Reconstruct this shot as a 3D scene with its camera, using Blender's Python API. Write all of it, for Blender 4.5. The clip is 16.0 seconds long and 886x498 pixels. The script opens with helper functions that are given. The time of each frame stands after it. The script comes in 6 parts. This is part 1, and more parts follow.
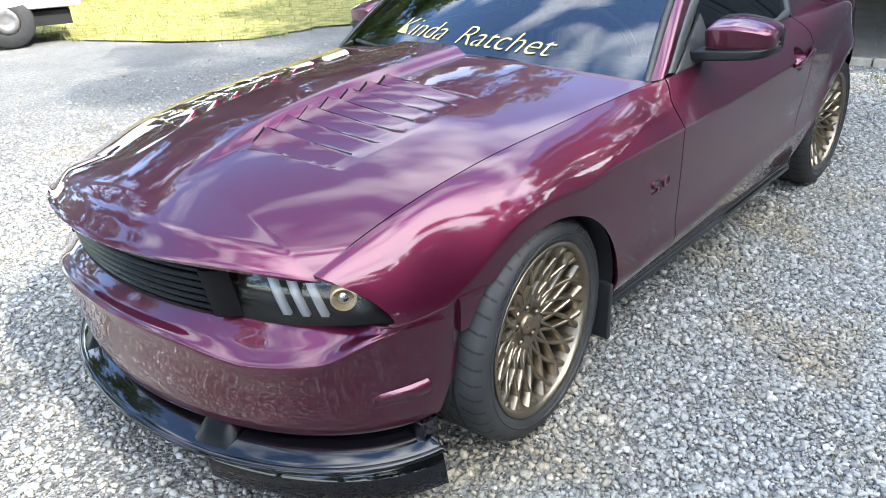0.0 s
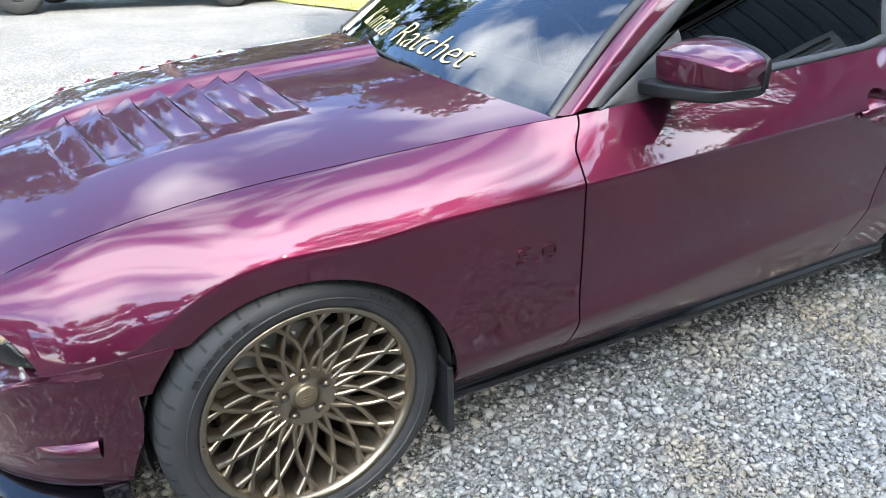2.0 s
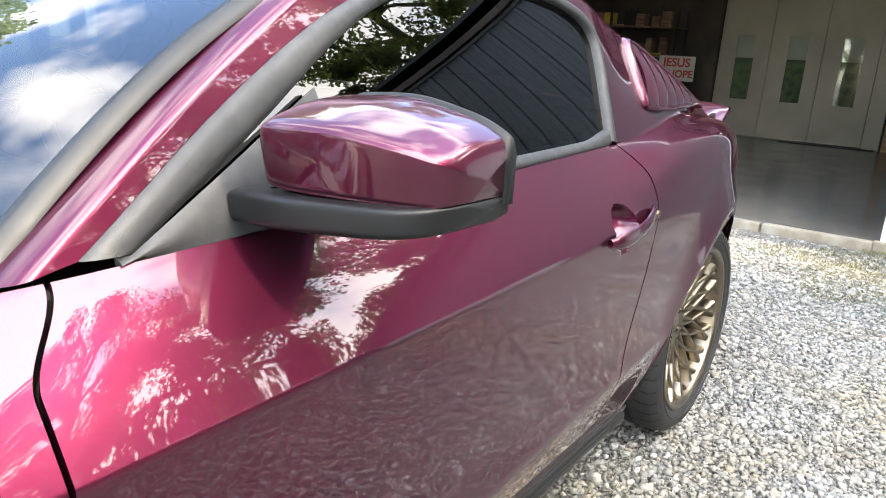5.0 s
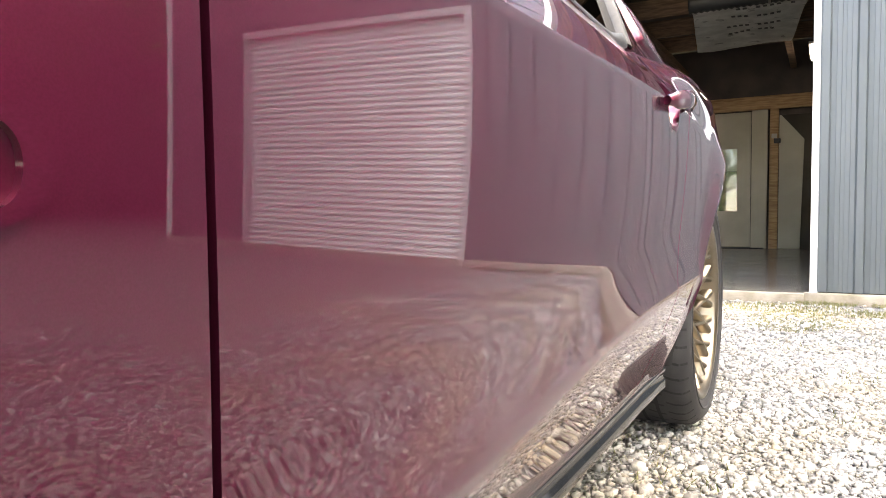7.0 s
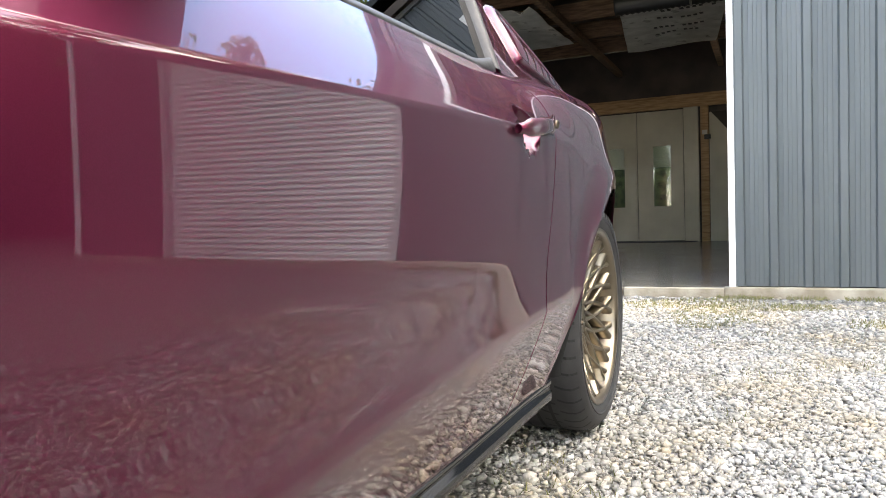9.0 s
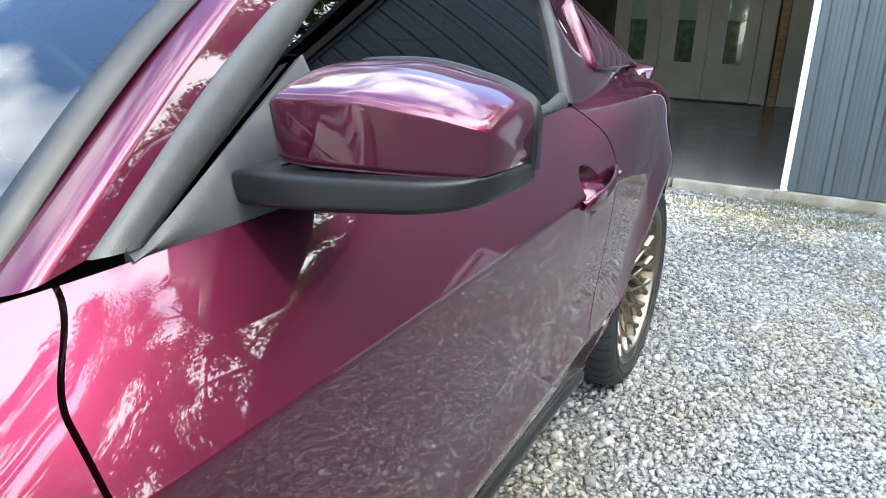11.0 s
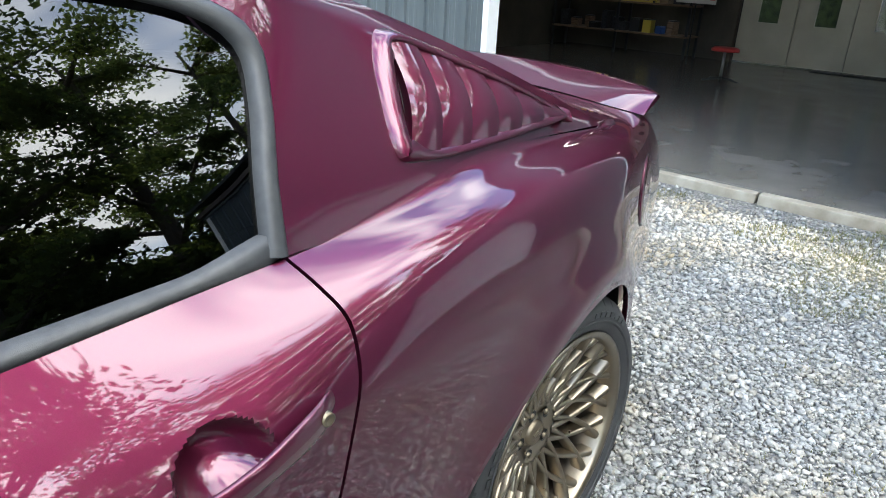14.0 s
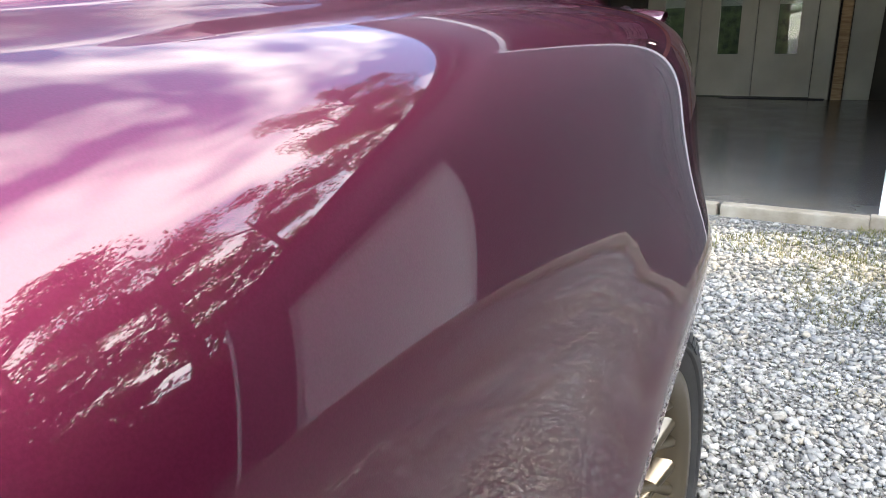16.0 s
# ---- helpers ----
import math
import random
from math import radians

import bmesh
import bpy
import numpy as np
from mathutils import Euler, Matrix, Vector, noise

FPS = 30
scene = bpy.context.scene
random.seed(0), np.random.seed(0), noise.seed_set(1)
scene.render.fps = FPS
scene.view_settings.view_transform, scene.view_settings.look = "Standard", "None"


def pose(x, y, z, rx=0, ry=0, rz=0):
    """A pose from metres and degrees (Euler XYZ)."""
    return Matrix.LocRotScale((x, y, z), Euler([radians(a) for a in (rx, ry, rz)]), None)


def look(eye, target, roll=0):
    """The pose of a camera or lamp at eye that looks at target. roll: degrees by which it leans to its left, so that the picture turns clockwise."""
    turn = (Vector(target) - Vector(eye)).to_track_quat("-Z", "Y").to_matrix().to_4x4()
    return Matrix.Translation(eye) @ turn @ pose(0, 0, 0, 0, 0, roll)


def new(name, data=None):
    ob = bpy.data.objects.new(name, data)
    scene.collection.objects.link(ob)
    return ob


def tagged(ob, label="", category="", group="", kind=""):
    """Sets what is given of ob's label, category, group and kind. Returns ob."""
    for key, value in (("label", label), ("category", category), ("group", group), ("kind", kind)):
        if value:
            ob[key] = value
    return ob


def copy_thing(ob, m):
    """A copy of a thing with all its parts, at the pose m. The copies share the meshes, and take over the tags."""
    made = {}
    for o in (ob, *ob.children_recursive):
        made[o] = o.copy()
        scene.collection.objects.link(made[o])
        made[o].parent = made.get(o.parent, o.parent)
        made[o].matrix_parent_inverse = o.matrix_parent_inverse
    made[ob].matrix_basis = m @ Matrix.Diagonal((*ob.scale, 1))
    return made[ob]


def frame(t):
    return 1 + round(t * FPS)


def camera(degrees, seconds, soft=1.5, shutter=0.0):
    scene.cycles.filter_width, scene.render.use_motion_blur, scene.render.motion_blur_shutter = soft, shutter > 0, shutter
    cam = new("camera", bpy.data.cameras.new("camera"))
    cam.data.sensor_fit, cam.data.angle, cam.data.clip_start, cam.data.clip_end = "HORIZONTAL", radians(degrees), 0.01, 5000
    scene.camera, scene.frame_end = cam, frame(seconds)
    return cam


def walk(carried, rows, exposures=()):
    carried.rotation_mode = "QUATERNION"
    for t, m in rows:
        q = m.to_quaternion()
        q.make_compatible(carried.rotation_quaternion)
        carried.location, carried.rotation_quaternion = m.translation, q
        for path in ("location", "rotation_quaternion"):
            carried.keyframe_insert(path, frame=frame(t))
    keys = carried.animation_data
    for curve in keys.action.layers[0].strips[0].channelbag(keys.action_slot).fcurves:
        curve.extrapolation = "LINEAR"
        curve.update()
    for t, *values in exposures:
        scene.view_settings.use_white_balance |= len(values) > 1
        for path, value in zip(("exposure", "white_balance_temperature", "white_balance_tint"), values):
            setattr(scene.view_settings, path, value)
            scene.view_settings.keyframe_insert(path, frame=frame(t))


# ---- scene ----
cam = camera(65.0, 16.0, 0.9)

PATH = [
    (0, (1.896, -1.447, 1.459), (0.639, -0.145, 0.607), -3.3),
    (0.5, (1.949, -1.15, 1.414), (0.581, 0.033, 0.559), -1.2),
    (1, (2.044, -0.873, 1.403), (0.579, 0.207, 0.574), -1.8),
    (1.5, (2.187, -0.571, 1.414), (0.572, 0.258, 0.575), -1.5),
    (2, (2.207, -0.301, 1.412), (0.599, 0.502, 0.535), -1.5),
    (2.5, (2.18, 0.01, 1.442), (0.667, 0.951, 0.532), -1.8),
    (3, (2.161, 0.356, 1.459), (0.679, 1.344, 0.55), 2.7),
    (3.5, (2.166, 0.558, 1.449), (0.631, 1.578, 0.673), 3.2),
    (4, (1.865, 0.525, 1.383), (0.54, 1.864, 0.71), 2.9),
    (4.2, (1.761, 0.508, 1.373), (0.521, 1.909, 0.665), 4.6),
    (6.3, (1.191, 0.516, 0.69), (0.266, 2.288, 0.618), 0.5),
    (6.5, (1.182, 0.508, 0.67), (0.253, 2.279, 0.616), 1.2),
    (7, (1.184, 0.505, 0.623), (0.22, 2.256, 0.537), -0.3),
    (7.5, (1.222, 0.484, 0.62), (0.248, 2.228, 0.504), -0.5),
    (8, (1.286, 0.512, 0.641), (0.353, 2.276, 0.516), -1.3),
    (8.5, (1.38, 0.559, 0.65), (0.548, 2.375, 0.544), -1.8),
    (9, (1.335, 0.568, 0.674), (0.495, 2.38, 0.582), -1.9),
    (9.2, (1.282, 0.537, 0.726), (0.323, 2.289, 0.621), -2.5),
    (11.3, (1.359, 0.474, 1.221), (0.466, 2.141, 0.57), 2.0),
    (11.5, (1.426, 0.502, 1.28), (0.531, 2.161, 0.611), 1.0),
    (12, (1.568, 0.615, 1.396), (0.629, 2.226, 0.672), 0.1),
    (12.5, (1.632, 0.706, 1.468), (0.577, 2.186, 0.633), -0.7),
    (13, (1.558, 0.895, 1.446), (0.526, 2.386, 0.604), 1.0),
    (13.5, (1.528, 1.185, 1.435), (0.582, 2.734, 0.595), 1.8),
    (14, (1.443, 1.544, 1.326), (0.285, 2.992, 0.576), 3.1),
    (14.5, (1.199, 1.823, 1.167), (-0.007, 3.288, 0.535), -1.2),
    (15, (1.065, 2.03, 1.03), (-0.025, 3.593, 0.435), 0.2),
    (15.5, (1.052, 2.05, 0.985), (-0.003, 3.637, 0.385), -1.7),
    (16, (1.052, 2.03, 0.982), (0.022, 3.65, 0.415), -1.0),
]
walk(cam, [(t, look(e, g, r)) for t, e, g, r in PATH],
     [(0, 2.65, 6000, 10), (1.5, 2.65, 6000, 10), (2.5, 2.9, 6000, 9), (3.5, 3.0, 5900, 3), (4.2, 3.2, 6200, 6), (6.3, 3.6, 7900, 18), (7.5, 4.02, 7900, 17), (9.2, 3.3, 7300, 13), (11.3, 3.12, 6200, 6), (13, 3.1, 6200, 6), (14, 3.02, 6300, 7), (16, 3.1, 6700, 12)])

# ---- light ----
SUN_ELEV, SUN_AZ = radians(38.5), radians(87)   # azimuth clockwise from +y
world = bpy.data.worlds.new("sky")
scene.world = world
world.use_nodes = True
nt = world.node_tree
bg = nt.nodes["Background"]
sky = nt.nodes.new("ShaderNodeTexSky")
sky.dust_density, sky.ozone_density = 0.3, 3.0
sky.sky_type, sky.sun_disc, sky.sun_elevation, sky.sun_rotation = "NISHITA", False, SUN_ELEV, SUN_AZ
bg.inputs["Strength"].default_value = 0.15
# broken cloud over the blue
wc = nt.nodes.new("ShaderNodeTexCoord")
wm = nt.nodes.new("ShaderNodeMapping")
wm.inputs["Scale"].default_value = (1.0, 1.0, 2.2)
wn = nt.nodes.new("ShaderNodeTexNoise")
wn.inputs["Scale"].default_value, wn.inputs["Detail"].default_value, wn.inputs["Roughness"].default_value = 3.0, 3.5, 0.50
wr = nt.nodes.new("ShaderNodeValToRGB")
wr.color_ramp.elements[0].position, wr.color_ramp.elements[1].position = 0.46, 0.70
wx = nt.nodes.new("ShaderNodeMix")
wx.data_type = "RGBA"
# clouds glow whiter towards the sun
sun_from = Vector((math.sin(SUN_AZ) * math.cos(SUN_ELEV), math.cos(SUN_AZ) * math.cos(SUN_ELEV), math.sin(SUN_ELEV)))
wd_ = nt.nodes.new("ShaderNodeVectorMath")
wd_.operation = "DOT_PRODUCT"
wd_.inputs[1].default_value = sun_from
wg = nt.nodes.new("ShaderNodeMapRange")
wg.interpolation_type = "SMOOTHSTEP"
wg.inputs["From Min"].default_value, wg.inputs["From Max"].default_value = 0.1, 1.0
wg.inputs["To Min"].default_value, wg.inputs["To Max"].default_value = 6.8, 10.5
nt.links.new(wc.outputs["Generated"], wd_.inputs[0])
nt.links.new(wd_.outputs["Value"], wg.inputs["Value"])
nt.links.new(wg.outputs[0], wx.inputs["B"])
nt.links.new(wc.outputs["Generated"], wm.inputs["Vector"])
nt.links.new(wm.outputs[0], wn.inputs["Vector"])
# and close up into haze there
wh = nt.nodes.new("ShaderNodeMapRange")
wh.interpolation_type = "SMOOTHSTEP"
wh.inputs["From Min"].default_value, wh.inputs["From Max"].default_value = 0.45, 0.95
wh.inputs["To Min"].default_value, wh.inputs["To Max"].default_value = 0.0, 0.20
wa = nt.nodes.new("ShaderNodeMath")
nt.links.new(wd_.outputs["Value"], wh.inputs["Value"])
nt.links.new(wn.outputs["Fac"], wa.inputs[0])
nt.links.new(wh.outputs[0], wa.inputs[1])
nt.links.new(wa.outputs[0], wr.inputs[0])
nt.links.new(wr.outputs[0], wx.inputs["Factor"])
nt.links.new(sky.outputs[0], wx.inputs["A"])
nt.links.new(wx.outputs["Result"], bg.inputs["Color"])
sun = new("sun", bpy.data.lights.new("sun", "SUN"))
sun.data.energy, sun.data.angle, sun.data.color = 2.1, radians(0.6), (1.0, 0.92, 0.78)
sun.matrix_world = look(sun_from * 60, (0, 0, 0))


# ---- materials ----
def material(name, color, rough=0.5, metal=0.0, coat=0.0, spec=0.5):
    m = bpy.data.materials.new(name)
    m.use_nodes = True
    b = m.node_tree.nodes["Principled BSDF"]
    b.inputs["Base Color"].default_value = (*color, 1)
    b.inputs["Roughness"].default_value = rough
    b.inputs["Metallic"].default_value = metal
    b.inputs["Coat Weight"].default_value = coat
    b.inputs["Coat Roughness"].default_value = 0.02
    b.inputs["Specular IOR Level"].default_value = spec
    return m


def vary(m, a, b, scale, detail=4.0, lo=0.35, hi=0.65, coords="Object", stretch=(1, 1, 1)):
    """Base colour that wanders between a and b."""
    t = m.node_tree
    tc, mp, n, r = (t.nodes.new(k) for k in ("ShaderNodeTexCoord", "ShaderNodeMapping", "ShaderNodeTexNoise", "ShaderNodeValToRGB"))
    mp.inputs["Scale"].default_value = stretch
    n.inputs["Scale"].default_value, n.inputs["Detail"].default_value = scale, detail
    r.color_ramp.elements[0].position, r.color_ramp.elements[1].position = lo, hi
    r.color_ramp.elements[0].color, r.color_ramp.elements[1].color = (*a, 1), (*b, 1)
    t.links.new(tc.outputs[coords], mp.inputs[0])
    t.links.new(mp.outputs[0], n.inputs["Vector"])
    t.links.new(n.outputs["Fac"], r.inputs[0])
    t.links.new(r.outputs[0], t.nodes["Principled BSDF"].inputs["Base Color"])
    return m


def rough_map(m, lo, hi, scale, coords="Object"):
    t = m.node_tree
    tc, n, r = (t.nodes.new(k) for k in ("ShaderNodeTexCoord", "ShaderNodeTexNoise", "ShaderNodeMapRange"))
    n.inputs["Scale"].default_value, n.inputs["Detail"].default_value = scale, 6
    r.inputs["To Min"].default_value, r.inputs["To Max"].default_value = lo, hi
    t.links.new(tc.outputs[coords], n.inputs["Vector"])
    t.links.new(n.outputs["Fac"], r.inputs["Value"])
    t.links.new(r.outputs[0], t.nodes["Principled BSDF"].inputs["Roughness"])
    return m


def bumpy(m, scale, strength, distance=0.01, kind="noise", coords="Object", detail=5.0, coat=False):
    t = m.node_tree
    tc, b = t.nodes.new("ShaderNodeTexCoord"), t.nodes.new("ShaderNodeBump")
    n = t.nodes.new("ShaderNodeTexNoise" if kind == "noise" else "ShaderNodeTexVoronoi")
    n.inputs["Scale"].default_value = scale
    if kind == "noise":
        n.inputs["Detail"].default_value = detail
    b.inputs["Strength"].default_value, b.inputs["Distance"].default_value = strength, distance
    t.links.new(tc.outputs[coords], n.inputs["Vector"])
    t.links.new(n.outputs["Fac" if kind == "noise" else "Distance"], b.inputs["Height"])
    t.links.new(b.outputs[0], t.nodes["Principled BSDF"].inputs["Coat Normal" if coat else "Normal"])
    return m


def pane(name, tint, extra=0.0):
    """Thin glass: tinted see-through under a mirror gloss."""
    m = bpy.data.materials.new(name)
    m.use_nodes = True
    t = m.node_tree
    t.nodes.remove(t.nodes["Principled BSDF"])
    out = t.nodes["Material Output"]
    tr, gl, fr, mx = (t.nodes.new(k) for k in ("ShaderNodeBsdfTransparent", "ShaderNodeBsdfGlossy", "ShaderNodeFresnel", "ShaderNodeMixShader"))
    tr.inputs[0].default_value = (*tint, 1)
    gl.inputs["Roughness"].default_value = 0.004
    fr.inputs["IOR"].default_value = 1.55 + extra
    t.links.new(fr.outputs[0], mx.inputs[0])
    t.links.new(tr.outputs[0], mx.inputs[1])
    t.links.new(gl.outputs[0], mx.inputs[2])
    t.links.new(mx.outputs[0], out.inputs[0])
    return m


paint = vary(material("candy_paint", (0.091, 0.0090, 0.030), 0.46, 0.95, 1.0), (0.086, 0.0084, 0.028), (0.096, 0.0096, 0.032), 900, 2)
bumpy(paint, 1400, 0.12, 0.0006)
paint.node_tree.nodes["Principled BSDF"].inputs["Coat IOR"].default_value = 1.58
gloss_black = material("gloss_black", (0.003, 0.003, 0.004), 0.05, 0, 0.0)
satin_black = rough_map(material("satin_black_plastic", (0.011, 0.012, 0.013), 0.42), 0.36, 0.55, 60)
plastic_black = rough_map(material("black_plastic", (0.006, 0.0065, 0.007), 0.4, 0, 0, 0.35), 0.34, 0.5, 60)
trim_grey = bumpy(rough_map(vary(material("grained_trim", (0.030, 0.031, 0.032), 0.45), (0.025, 0.026, 0.027), (0.036, 0.037, 0.037), 60, 6), 0.40, 0.55, 40), 900, 0.28, 0.001)
rubber = bumpy(vary(material("tyre_rubber", (0.016, 0.016, 0.017), 0.66), (0.014, 0.014, 0.015), (0.024, 0.024, 0.024), 14), 220, 0.15, 0.002)
bronze = rough_map(material("bronze_alloy", (0.215, 0.182, 0.136), 0.3, 0.95), 0.24, 0.36, 30)
bronze_dark = material("bronze_barrel", (0.16, 0.13, 0.09), 0.4, 0.85)
steel = rough_map(material("brake_steel", (0.38, 0.37, 0.36), 0.35, 1.0), 0.25, 0.5, 50)
# Near-black: shade of gaps and recesses put into the colour; also plain black parts.
cavity = material("dark_cavity", (0.006, 0.006, 0.006), 0.8)
glass_tint = pane("tinted_glass", (0.05, 0.055, 0.055), 0.12)
glass_front = pane("windshield_glass", (0.42, 0.50, 0.50), 0.55)
glass_clear = pane("clear_glass", (0.85, 0.88, 0.88))
lens_glass = pane("lamp_lens", (0.72, 0.72, 0.72))
grille_black = material("grille_black", (0.004, 0.004, 0.005), 0.30, 0, 0.0, 0.15)
decal = material("cream_decal", (0.36, 0.32, 0.14), 0.5)
decal_red = material("red_print", (0.45, 0.05, 0.03), 0.6)
white_plate = rough_map(material("white_board", (0.50, 0.47, 0.42), 0.5), 0.4, 0.6, 20)
# Pale base stands in for daylight coming through the blind.
blind_cloth = vary(material("blind_cloth", (0.80, 0.76, 0.62), 0.8), (0.74, 0.70, 0.56), (0.84, 0.80, 0.68), 12)
lamp_white = material("lamp_tube_diffuser", (0.7, 0.7, 0.7), 0.35)
amber = material("amber_lens", (0.80, 0.62, 0.34), 0.3, 0, 0.3)
chrome = material("bright_reflector", (0.7, 0.7, 0.7), 0.12, 1.0)
cabin_cloth = vary(material("cabin_cloth", (0.02, 0.02, 0.022), 0.85), (0.015, 0.015, 0.017), (0.035, 0.035, 0.038), 30)
gravel_bed = bumpy(material("gravel_bed", (0.3, 0.3, 0.3), 0.92), 85, 1.0, 0.014, "voronoi")
bed_t = gravel_bed.node_tree
bc, bv, br, bn, bx_ = (bed_t.nodes.new(k) for k in ("ShaderNodeTexCoord", "ShaderNodeTexVoronoi", "ShaderNodeValToRGB", "ShaderNodeTexNoise", "ShaderNodeMix"))
bv.inputs["Scale"].default_value = 85
bn.inputs["Scale"].default_value, bn.inputs["Detail"].default_value = 1.3, 6
br.color_ramp.elements[0].color, br.color_ramp.elements[1].color = (0.040, 0.039, 0.035, 1), (0.30, 0.292, 0.270, 1)
bx_.data_type, bx_.blend_type = "RGBA", "OVERLAY"
bx_.inputs["Factor"].default_value = 0.35
bed_t.links.new(bc.outputs["Object"], bv.inputs["Vector"])
bed_t.links.new(bc.outputs["Object"], bn.inputs["Vector"])
bed_t.links.new(bv.outputs["Color"], br.inputs[0])
bed_t.links.new(br.outputs[0], bx_.inputs["A"])
bed_t.links.new(bn.outputs["Fac"], bx_.inputs["B"])
bed_t.links.new(bx_.outputs["Result"], bed_t.nodes["Principled BSDF"].inputs["Base Color"])
stone = material("gravel_stone", (0.3, 0.3, 0.3), 0.85)


def stone_colours(m):
    t = m.node_tree
    g, r = t.nodes.new("ShaderNodeNewGeometry"), t.nodes.new("ShaderNodeValToRGB")
    e = r.color_ramp.elements
    e[0].position, e[0].color = 0.0, (0.161, 0.164, 0.160, 1)
    e[1].position, e[1].color = 1.0, (0.403, 0.400, 0.378, 1)
    for p, c in ((0.3, (0.260, 0.262, 0.245, 1)), (0.6, (0.291, 0.290, 0.270, 1)), (0.8, (0.285, 0.264, 0.217, 1)), (0.86, (0.347, 0.345, 0.329, 1))):
        n = e.new(p)
        n.color = c
    tc, ns, mx = t.nodes.new("ShaderNodeTexCoord"), t.nodes.new("ShaderNodeTexNoise"), t.nodes.new("ShaderNodeMix")
    ns.inputs["Scale"].default_value, ns.inputs["Detail"].default_value = 130, 6
    mx.data_type, mx.blend_type = "RGBA", "OVERLAY"
    mx.inputs["Factor"].default_value = 0.55
    t.links.new(g.outputs["Random Per Island"], r.inputs[0])
    t.links.new(tc.outputs["Object"], ns.inputs["Vector"])
    t.links.new(r.outputs[0], mx.inputs["A"])
    t.links.new(ns.outputs["Fac"], mx.inputs["B"])
    # tan, dusty patches
    pn, pr, pm = t.nodes.new("ShaderNodeTexNoise"), t.nodes.new("ShaderNodeValToRGB"), t.nodes.new("ShaderNodeMix")
    pn.inputs["Scale"].default_value, pn.inputs["Detail"].default_value = 1.6, 5
    pr.color_ramp.elements[0].position, pr.color_ramp.elements[1].position = 0.48, 0.68
    pr.color_ramp.elements[0].color, pr.color_ramp.elements[1].color = (1, 1, 1, 1), (0.98, 0.86, 0.68, 1)
    pm.data_type, pm.blend_type = "RGBA", "MULTIPLY"
    pm.inputs["Factor"].default_value = 1.0
    t.links.new(tc.outputs["Object"], pn.inputs["Vector"])
    t.links.new(pn.outputs["Fac"], pr.inputs[0])
    t.links.new(mx.outputs["Result"], pm.inputs["A"])
    t.links.new(pr.outputs[0], pm.inputs["B"])
    t.links.new(pm.outputs["Result"], t.nodes["Principled BSDF"].inputs["Base Color"])
    return m


stone_colours(stone)
wall_metal = bumpy(rough_map(vary(material("grey_wall_metal", (0.09, 0.103, 0.115), 0.42, 0.2), (0.066, 0.080, 0.087), (0.080, 0.095, 0.102), 1.5, 6, stretch=(3, 3, 0.4)), 0.34, 0.5, 8), 3, 0.06, 0.01)
grey_trim = rough_map(material("grey_trim", (0.20, 0.215, 0.23), 0.45), 0.35, 0.55, 12)
roll_trim = rough_map(material("dull_white_trim", (0.46, 0.46, 0.45), 0.45), 0.35, 0.55, 12)
white_trim = rough_map(material("white_trim", (0.78, 0.78, 0.76), 0.45), 0.35, 0.55, 12)
rollup_white = rough_map(vary(material("rollup_white", (0.7, 0.7, 0.68), 0.45), (0.64, 0.64, 0.62), (0.74, 0.74, 0.72), 2), 0.4, 0.55, 10)
slab = rough_map(vary(material("sealed_concrete", (0.2, 0.19, 0.17), 0.16), (0.105, 0.10, 0.09), (0.16, 0.152, 0.138), 2.2, 7), 0.14, 0.30, 2.5)
sill_conc = bumpy(vary(material("sill_concrete", (0.4, 0.36, 0.28), 0.85), (0.20, 0.17, 0.125), (0.34, 0.31, 0.25), 6, 8), 60, 0.4, 0.01)
wood = bumpy(vary(material("pine_wood", (0.36, 0.22, 0.10), 0.65), (0.28, 0.16, 0.07), (0.46, 0.30, 0.15), 4, 8, stretch=(1, 1, 9)), 40, 0.2, 0.005)
wood_old = vary(material("old_timber", (0.13, 0.085, 0.05), 0.8), (0.11, 0.07, 0.042), (0.25, 0.16, 0.10), 5, 8, stretch=(1, 8, 8))
door_cream = rough_map(vary(material("cream_door_paint", (0.62, 0.57, 0.46), 0.4), (0.35, 0.32, 0.25), (0.43, 0.395, 0.31), 1.5), 0.35, 0.5, 6)
roof_dark = vary(material("roof_deck", (0.05, 0.05, 0.055), 0.7), (0.050, 0.040, 0.036), (0.095, 0.075, 0.062), 2)
foil = bumpy(rough_map(vary(material("plastic_sheet", (0.5, 0.52, 0.5), 0.3), (0.38, 0.4, 0.38), (0.62, 0.64, 0.62), 4), 0.2, 0.4, 5), 3, 0.5, 0.05)
# Dark base: part of the garage's dim interior is put into this colour.
inner_wall = vary(material("plywood_lining_dim", (0.2, 0.17, 0.13), 0.75), (0.035, 0.028, 0.02), (0.075, 0.062, 0.045), 1.4, 6)
grass_soil = bumpy(vary(material("dry_turf", (0.18, 0.17, 0.04), 0.95), (0.16, 0.165, 0.03), (0.36, 0.30, 0.10), 3.5, 9, 0.38, 0.62), 60, 0.8, 0.03)
grass_blade = vary(material("grass_blade", (0.13, 0.16, 0.03), 0.8), (0.09, 0.13, 0.02), (0.26, 0.24, 0.07), 2.0, 3)
moss_m = vary(material("moss", (0.11, 0.12, 0.035), 0.95), (0.07, 0.09, 0.02), (0.2, 0.17, 0.08), 40)
hedge_m = vary(material("hedge", (0.04, 0.06, 0.02), 0.8), (0.012, 0.025, 0.008), (0.07, 0.10, 0.035), 7, 7)
leaf_m = vary(material("leaf", (0.05, 0.085, 0.02), 0.7), (0.026, 0.048, 0.011), (0.055, 0.088, 0.022), 0.6, 3)
leaf_t = leaf_m.node_tree
